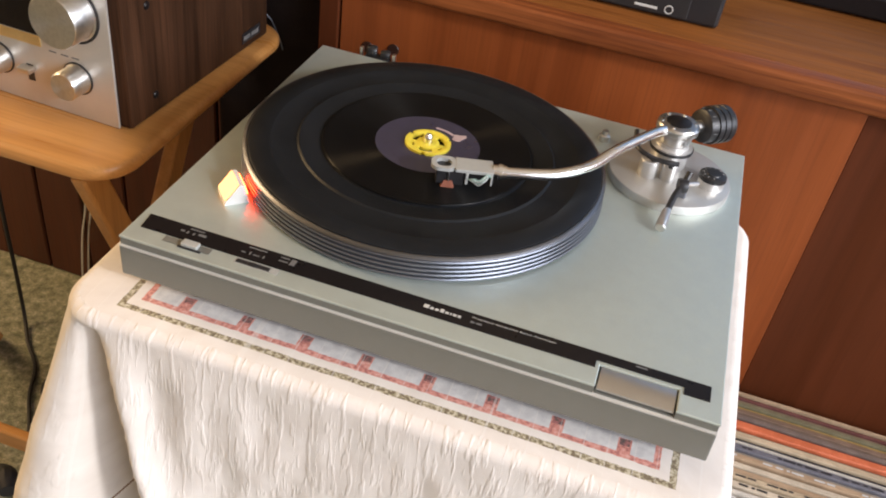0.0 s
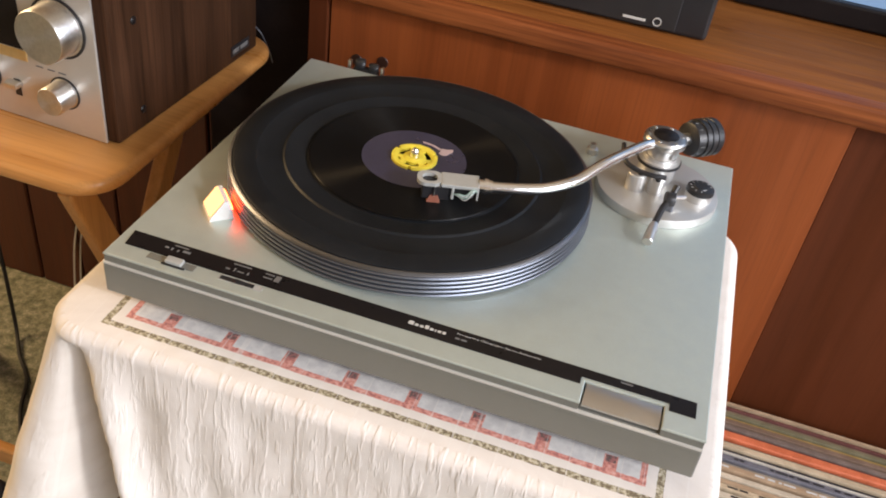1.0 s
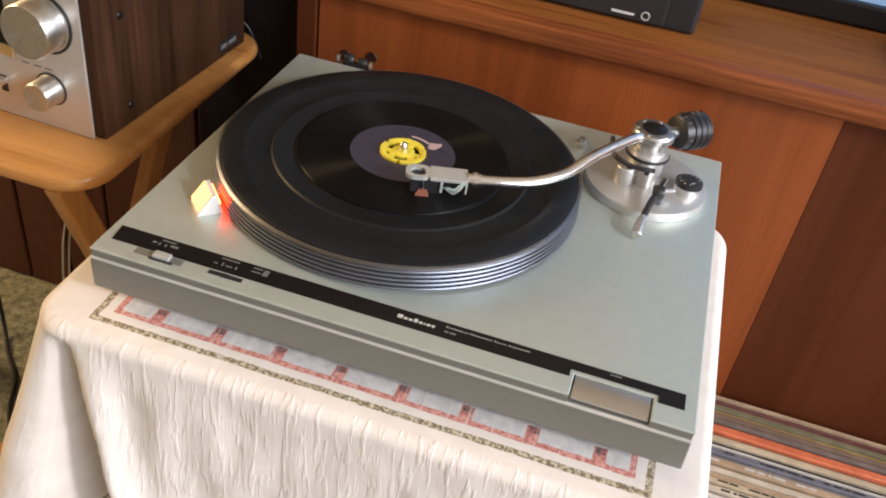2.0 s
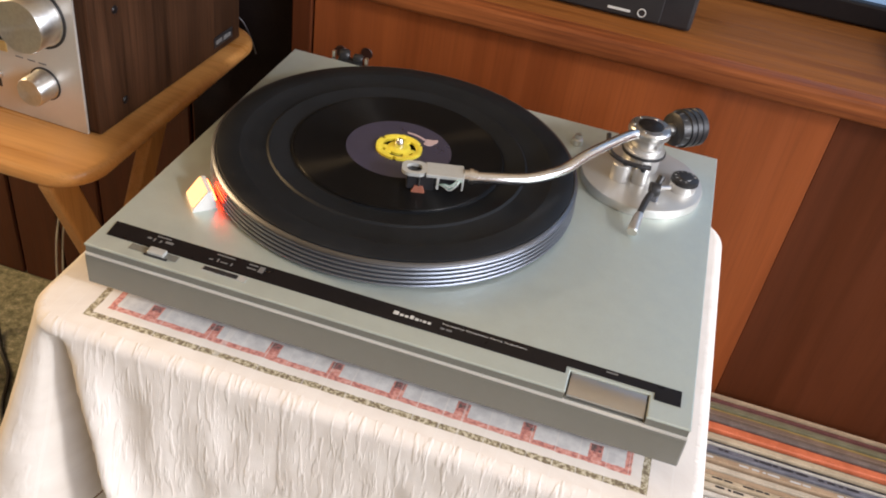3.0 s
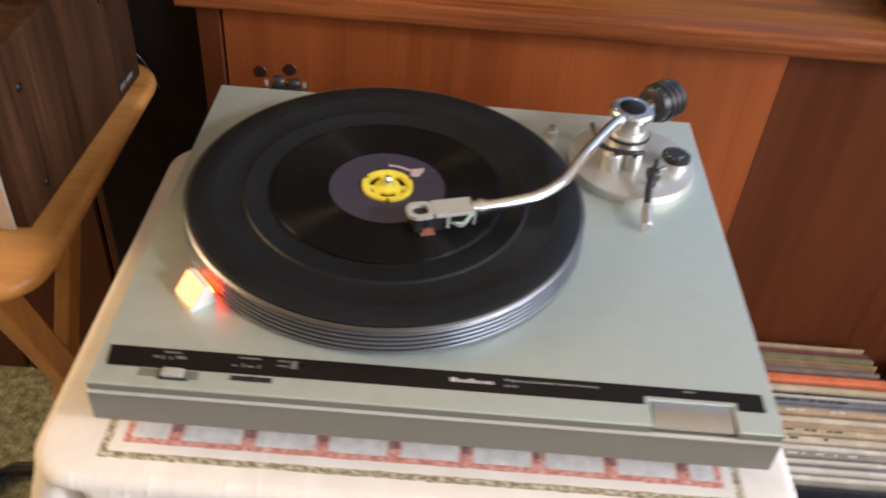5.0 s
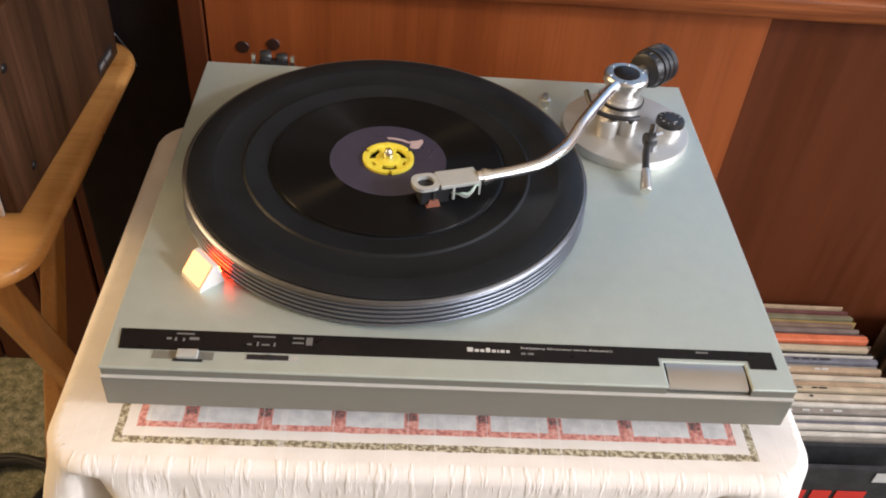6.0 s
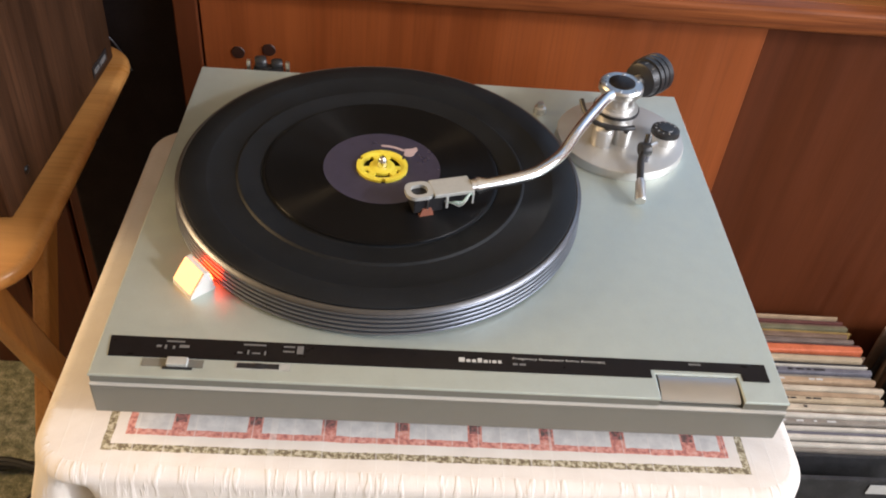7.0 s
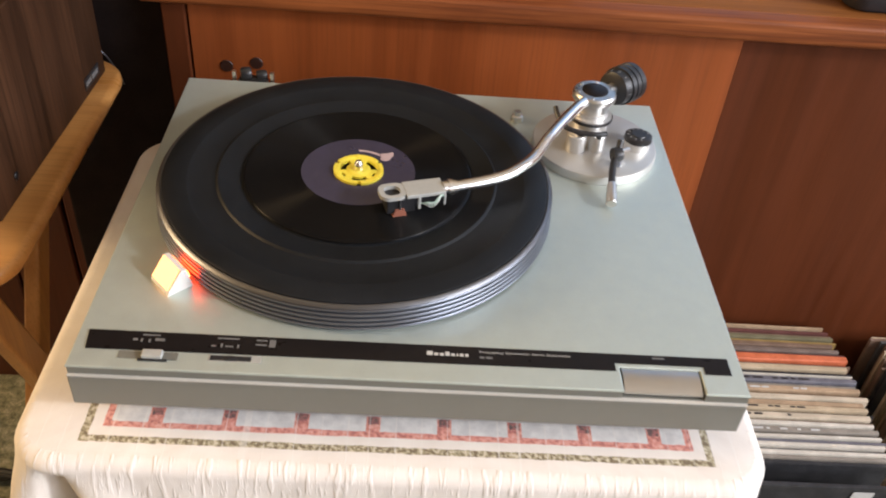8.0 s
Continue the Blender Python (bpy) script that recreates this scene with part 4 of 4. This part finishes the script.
def spider(n=72):
    """A flat spoked disc: a hub, three curved slots, three square holes and a notched rim."""
    radii = (0.0038, 0.0070, 0.0096, 0.0120, 0.0142, 0.0166, 0.0193)
    bm = bmesh.new()
    grid = [[bm.verts.new((PC[0] + r * math.cos(2 * math.pi * k / n), PC[1] + r * math.sin(2 * math.pi * k / n), RZ + 0.0006)) for k in range(n)] for r in radii]
    for i in range(len(radii) - 1):
        for k in range(n):
            a = ((k + 0.5) * 360 / n + 25) % 120
            slot = i in (2, 3) and abs(a - 60) < 30
            hole = i == 3 and min(a, 120 - a) < 10
            notch = i == 5 and abs(a - 60) < 6
            if not (slot or hole or notch):
                j = (k + 1) % n
                bm.faces.new((grid[i][k], grid[i + 1][k], grid[i + 1][j], grid[i][j]))
    bmesh.ops.delete(bm, geom=[v for v in bm.verts if not v.link_faces], context="VERTS")
    up = bmesh.ops.extrude_face_region(bm, geom=bm.faces[:])
    top = [v for v in up["geom"] if isinstance(v, bmesh.types.BMVert)]
    for v in top:
        d = math.hypot(v.co.x - PC[0], v.co.y - PC[1])
        v.co.z += 0.0030 if d < 0.0075 or d > 0.0160 else 0.0022
    bmesh.ops.recalc_face_normals(bm, faces=bm.faces)
    return bm


part("spoked_disc", spider(), M["yellow"], ad)
for q in range(3):
    a = radians(120 * q + 95)
    part("tab", lathe([(0, 0.0006), (0.0022, 0.0006), (0.0022, 0.0036), (0.0016, 0.0040), (0, 0.0040)], (PC[0] + 0.0176 * math.cos(a), PC[1] + 0.0176 * math.sin(a), RZ), 16), M["yellow"], ad)

# ---- receiver on the tray ----
rc = thing("stereo_receiver", (-0.36, 0.35, 0.62), "stereo receiver with a brushed aluminium front and walnut case", "receiver")
RX, RY, RB, RT = -0.127, 0.202, 0.6222, 0.775
part("case", box((-0.585, RY + 0.001, RB), (RX, 0.462, RT), 0.0025), M["walnut"], rc, "walnut veneer case")
fp = part("front_plate", box((-0.575, RY - 0.002, RB - 0.0015), (RX - 0.0125, RY + 0.0008, RT - 0.004), 0.0008), M["alu_plate"], rc, "brushed aluminium front plate")
for x in (-0.55, -0.18):
    for y in (0.235, 0.45):
        part("foot", lathe([(0, 0), (0.009, 0), (0.009, 0.0026), (0, 0.0026)], (x, y, 0.6201), 20), M["black"], rc)


def knob(x, z, r, d):
    prof = [(0, -0.0), (r * 1.06, -0.0), (r * 1.06, 0.0015), (r, 0.002), (r, d - 0.0015), (r - 0.001, d), (r * 0.75, d - 0.0004), (0, d - 0.0006)]
    k = part("knob", moved(lathe(prof, (0, 0, 0), 56), Matrix.Translation((x, RY - 0.002, z)) @ pose(0, 0, 0, 90)), M["turned"], rc, "turned aluminium knob", True)
    part("seat_ring", moved(lathe([(r * 1.06, 0.0), (r * 1.16, 0.0), (r * 1.16, 0.0012), (r * 1.06, 0.0012), (r * 1.06, 0.0)], (0, 0, 0), 56), Matrix.Translation((x, RY - 0.002, z)) @ pose(0, 0, 0, 90)), M["black"], k)


knob(-0.177, 0.729, 0.0250, 0.026)
knob(-0.180, 0.6630, 0.0140, 0.022)
knob(-0.269, 0.6600, 0.0140, 0.022)
knob(-0.350, 0.6600, 0.0140, 0.022)
part("toggle_slot", box((-0.238, RY - 0.0026, 0.6450), (-0.231, RY - 0.0018, 0.6620)), M["black"], rc)
part("toggle", box((-0.243, RY - 0.012, 0.6560), (-0.228, RY - 0.0022, 0.6610), 0.001), M["alu"], rc, "small silver toggle")
part("dial_window", box((-0.46, RY - 0.0028, 0.6960), (-0.219, RY - 0.0019, 0.7560), 0.0004), M["black_gloss"], rc, "dark tuning dial window")
part("dial_trim", box((-0.46, RY - 0.0034, 0.6845), (-0.217, RY - 0.0019, 0.6950), 0.0006), plain("gold_trim", (0.80, 0.58, 0.26), 0.35, 0.7, 300, 0.08), rc, "golden trim under the dial")
for x in (-0.205, -0.192, -0.180):
    part("print_mark", box((x - 0.004, RY - 0.0024, 0.6825), (x + 0.004, RY - 0.0019, 0.6837)), M["dim_print"], rc)
for y, zz in ((0.243, 0.6420), (0.240, 0.735), (0.40, 0.735)):
    part("screw", moved(lathe([(0, 0.0016), (0.003, 0.0014), (0.0042, 0.0002), (0.0042, 0), (0, 0)], (0, 0, 0), 16), Matrix.Translation((RX, y, zz)) @ pose(0, 0, 0, 0, 90)), M["black_gloss"], rc, "", True)
part("side_badge", box((RX, 0.405, 0.6300), (RX + 0.0006, 0.444, 0.6425)), M["black"], rc, "dark badge plate")
for y0b, y1b in ((0.408, 0.421), (0.424, 0.440)):
    part("badge_mark", box((RX + 0.0006, y0b, 0.6335), (RX + 0.0009, y1b, 0.6385)), M["dim_print"], rc)

turn = pose(RX, RY, 0) @ pose(0, 0, 0, 0, 0, -2.6) @ pose(-RX, -RY, 0)
rc.matrix_world = turn @ Matrix.Translation(rc.location)

# ---- record sleeves on the floor ----
SLEEVES = [("dark red-brown", (0.16, 0.05, 0.04)), ("grey-brown", (0.22, 0.16, 0.13)), ("olive brown", (0.26, 0.20, 0.10)), ("ochre", (0.42, 0.27, 0.08)), ("brown", (0.24, 0.15, 0.10)), ("muted green", (0.20, 0.175, 0.095)), ("dark grey", (0.10, 0.095, 0.09)),
           ("orange-red", (0.74, 0.18, 0.07)), ("cream", (0.64, 0.50, 0.33)), ("pale tan", (0.52, 0.36, 0.22)), ("black", (0.025, 0.025, 0.028)), ("slate blue", (0.19, 0.185, 0.215)), ("grey", (0.33, 0.29, 0.24)), ("off-white", (0.76, 0.70, 0.60)), ("warm white", (0.70, 0.59, 0.44))]
# colour, millimetres, height against the rest in millimetres
ROW = [(9, 3, 1), (6, 3, -4), (0, 5, -1), (4, 4, -3), (5, 7, 0), (3, 4, -3), (4, 8, -1), (1, 8, -2), (0, 4, -4), (7, 13, 0), (4, 4, -5), (8, 9, -1), (10, 8, -4), (13, 2, 0), (11, 10, -1), (12, 6, -4), (9, 9, 0), (4, 3, -5), (14, 8, -1),
       (9, 9, -2), (8, 8, 0), (10, 2, -5), (14, 10, -1), (4, 4, -4), (13, 6, 0), (12, 9, -2), (10, 3, -5), (13, 5, -1), (11, 6, -3), (13, 6, 0), (6, 4, -5), (13, 6, -1), (12, 5, -3), (10, 6, -5)]


def card(colour):
    g = Graph("card_" + colour[0].replace(" ", "_").replace("-", "_"))
    v = g.coord()
    a, b = g.noise(g.coord(scale=(1, 1, 1)), 45, 4, 0.6), g.noise(v, 300, 3, 0.6)
    base = tuple(q * 0.64 for q in colour[1])
    c = g.mix(g.ramp(a, (0.45, 0.0), (0.62, 0.45)), base, tuple(min(1, q * 1.5 + 0.02) for q in base))
    c = g.mix(g.ramp(b, (0.58, 0.0), (0.68, 0.25)), c, tuple(min(1, q * 1.6 + 0.05) for q in base))
    g.set(Base_Color=c, Roughness=0.6)
    return g.m


CARDS = [card(c) for c in SLEEVES]


def sleeve(x0, x1, y, thick, h, lean, k, z0=0.001, turn=0.0):
    """A card sleeve, a little slack, with the disc's edge inside the open side."""
    bm = bmesh.new()
    nx = 6
    rows = []
    for zz, f in ((z0, 0.7), (z0 + 0.012, 1.0), (z0 + h * 0.5, 1.25), (z0 + h - 0.010, 1.0), (z0 + h - 0.002, 0.95), (z0 + h, 0.75)):
        row = []
        for i in range(nx + 1):
            q = i / nx
            x = x0 + (x1 - x0) * q
            t = thick * f * (0.75 + 0.25 * math.sin(math.pi * q)) / 2
            yy = y + lean * (zz - z0) / h + turn * (q - 0.5) + 0.0007 * noise.noise((x * 9, y * 90, zz * 5))
            row.append((bm.verts.new((x, yy - t, zz)), bm.verts.new((x, yy + t, zz))))
        rows.append(row)
    for a, b in zip(rows, rows[1:]):
        for i in range(nx):
            bm.faces.new((a[i][0], a[i + 1][0], b[i + 1][0], b[i][0]))
            bm.faces.new((a[i + 1][1], a[i][1], b[i][1], b[i + 1][1]))
        bm.faces.new((a[0][1], a[0][0], b[0][0], b[0][1]))
        bm.faces.new((a[nx][0], a[nx][1], b[nx][1], b[nx][0]))
    for row, o in ((rows[0], 1), (rows[-1], 0)):
        for i in range(nx):
            q = (row[i][0], row[i + 1][0], row[i + 1][1], row[i][1])
            bm.faces.new(q[::-1] if o else q)
    bmesh.ops.recalc_face_normals(bm, faces=bm.faces)
    return solid("record_sleeve", bm, CARDS[k], SLEEVES[k][0] + " card record sleeve standing upright on the carpet", "record sleeve", "row of record sleeves")


def spine_marks(ob, x0, x1, y, top, thick, ink):
    """Plain bars for the small print along a sleeve's upper edge."""
    x = x0
    while x < x1:
        w = rnd.uniform(0.003, 0.014)
        part("print_mark", box((x, y - thick * 0.13, top + 0.0001), (x + w, y + thick * 0.13, top + 0.0004)), ink, ob)
        x += w + rnd.choice((0.002, 0.004, 0.012, 0.03))


rnd = random.Random(5)
y = 0.4435
for i, (k, mm, up) in enumerate(ROW):
    th = mm * 0.00104
    y -= th / 2
    if y < 0.208:
        break
    dx = -0.013 + 0.013 * min(1.0, i / 9) + rnd.uniform(-0.007, 0.003)
    hh = 0.3170 + up * 0.001
    ob = sleeve(0.457 + dx, 0.771 + dx, y, th * 0.86, hh, 0.0, k, turn=0.0)
    if i in (14, 16, 20, 22, 25):
        spine_marks(ob, 0.463 + dx, 0.70 + dx, y, hh + 0.001, th, M["black"] if k in (8, 14, 11) else M["white_print"])
    y -= th / 2
front = sleeve(0.450, 0.762, 0.2005, 0.006, 0.314, 0.0, 10)
tagged(front, "black record sleeve with a white mark and red bars")
part("white_mark", prism([(0.712, 0.1962), (0.736, 0.1962), (0.736, 0.1968), (0.712, 0.1968)], 0.293, 0.309), M["white_print"], front, "white plain mark")
red_ink = plain("red_print", (0.55, 0.03, 0.02), 0.5, 0, 100, 0.1)
for x, w in ((0.615, 0.030), (0.652, 0.022), (0.680, 0.034)):
    part("red_bar", box((x, 0.1958, 0.257), (x + w, 0.1966, 0.274)), red_ink, front, "red plain bar")
y = 0.444
for i in range(30):
    th = rnd.uniform(0.0042, 0.0075)
    y -= th
    k = rnd.choice((2, 3, 8, 10, 10, 6, 9, 4, 14))
    dx = rnd.uniform(-0.010, 0.012)
    sleeve(0.822 + dx, 1.136 + dx, y, th * 0.94, 0.314 + rnd.uniform(-0.005, 0.004), rnd.uniform(-0.001, 0.001), k, turn=rnd.uniform(-0.003, 0.003))

# ---- cables ----
solid("black_cable", tube(smooth_path([(-0.57, 0.47, 0.60), (-0.563, 0.465, 0.40), (-0.558, 0.455, 0.213), (-0.553, 0.45, 0.114), (-0.545, 0.44, 0.02), (-0.51, 0.40, 0.0045), (-0.465, 0.359, 0.0045), (-0.436, 0.307, 0.0045), (-0.40, 0.26, 0.0045), (-0.36, 0.20, 0.0045)], 10), 0.0032, 10), M["black_cable"], "thin black cable hanging down to the carpet", "cable", smooth=True)
for dx, dy in ((0.0, 0.0), (0.009, 0.004)):
    run = [(-0.437, 0.50, 0.60), (-0.455 + dx * 0.4, 0.54, 0.40), (-0.48 + dx, 0.55, 0.208), (-0.498 + dx, 0.55 + dy, 0.121), (-0.515 + dx, 0.552 + dy, 0.004)]
    solid("white_cable", tube(smooth_path(run, 10), 0.0015, 10), M["wire_white"], "thin white cable hanging behind the tray table", "cable", "pair of white cables", smooth=True)
coil = []
for k in range(150):
    a = k * 0.21
    coil.append((-0.335 + (0.055 + 0.012 * math.sin(k * 0.37)) * math.cos(a) * 1.25, 0.335 + (0.05 + 0.010 * math.cos(k * 0.23)) * math.sin(a), 0.006 + 0.0001 * k + 0.003 * (1 + math.sin(k * 0.61))))
solid("coiled_cable", tube(coil, 0.0045, 8), M["black_cable"], "loose black cable coiled on the carpet", "cable", smooth=True)
bag = [(-0.50 + 0.16 * k / 9, 0.15 + 0.020 * math.sin(k * 1.1), 0.016 + 0.006 * math.sin(k * 0.9)) for k in range(10)]
solid("power_cable", tube(smooth_path(bag, 5), [0.012 + 0.003 * math.sin(k * 0.5) for k in range(46)], 10), M["black_cable"], "thick black cable lying on the carpet", "cable", smooth=True)
solid("aerial_wire", tube(smooth_path([(-0.150, 0.484, 0.640), (-0.136, 0.487, 0.636), (-0.126, 0.489, 0.629), (-0.119, 0.490, 0.617), (-0.113, 0.491, 0.603), (-0.109, 0.491, 0.590)], 6), 0.0008, 8), M["alu_dark"], "thin grey wire end sticking out over the tray's edge", "wire", smooth=True)
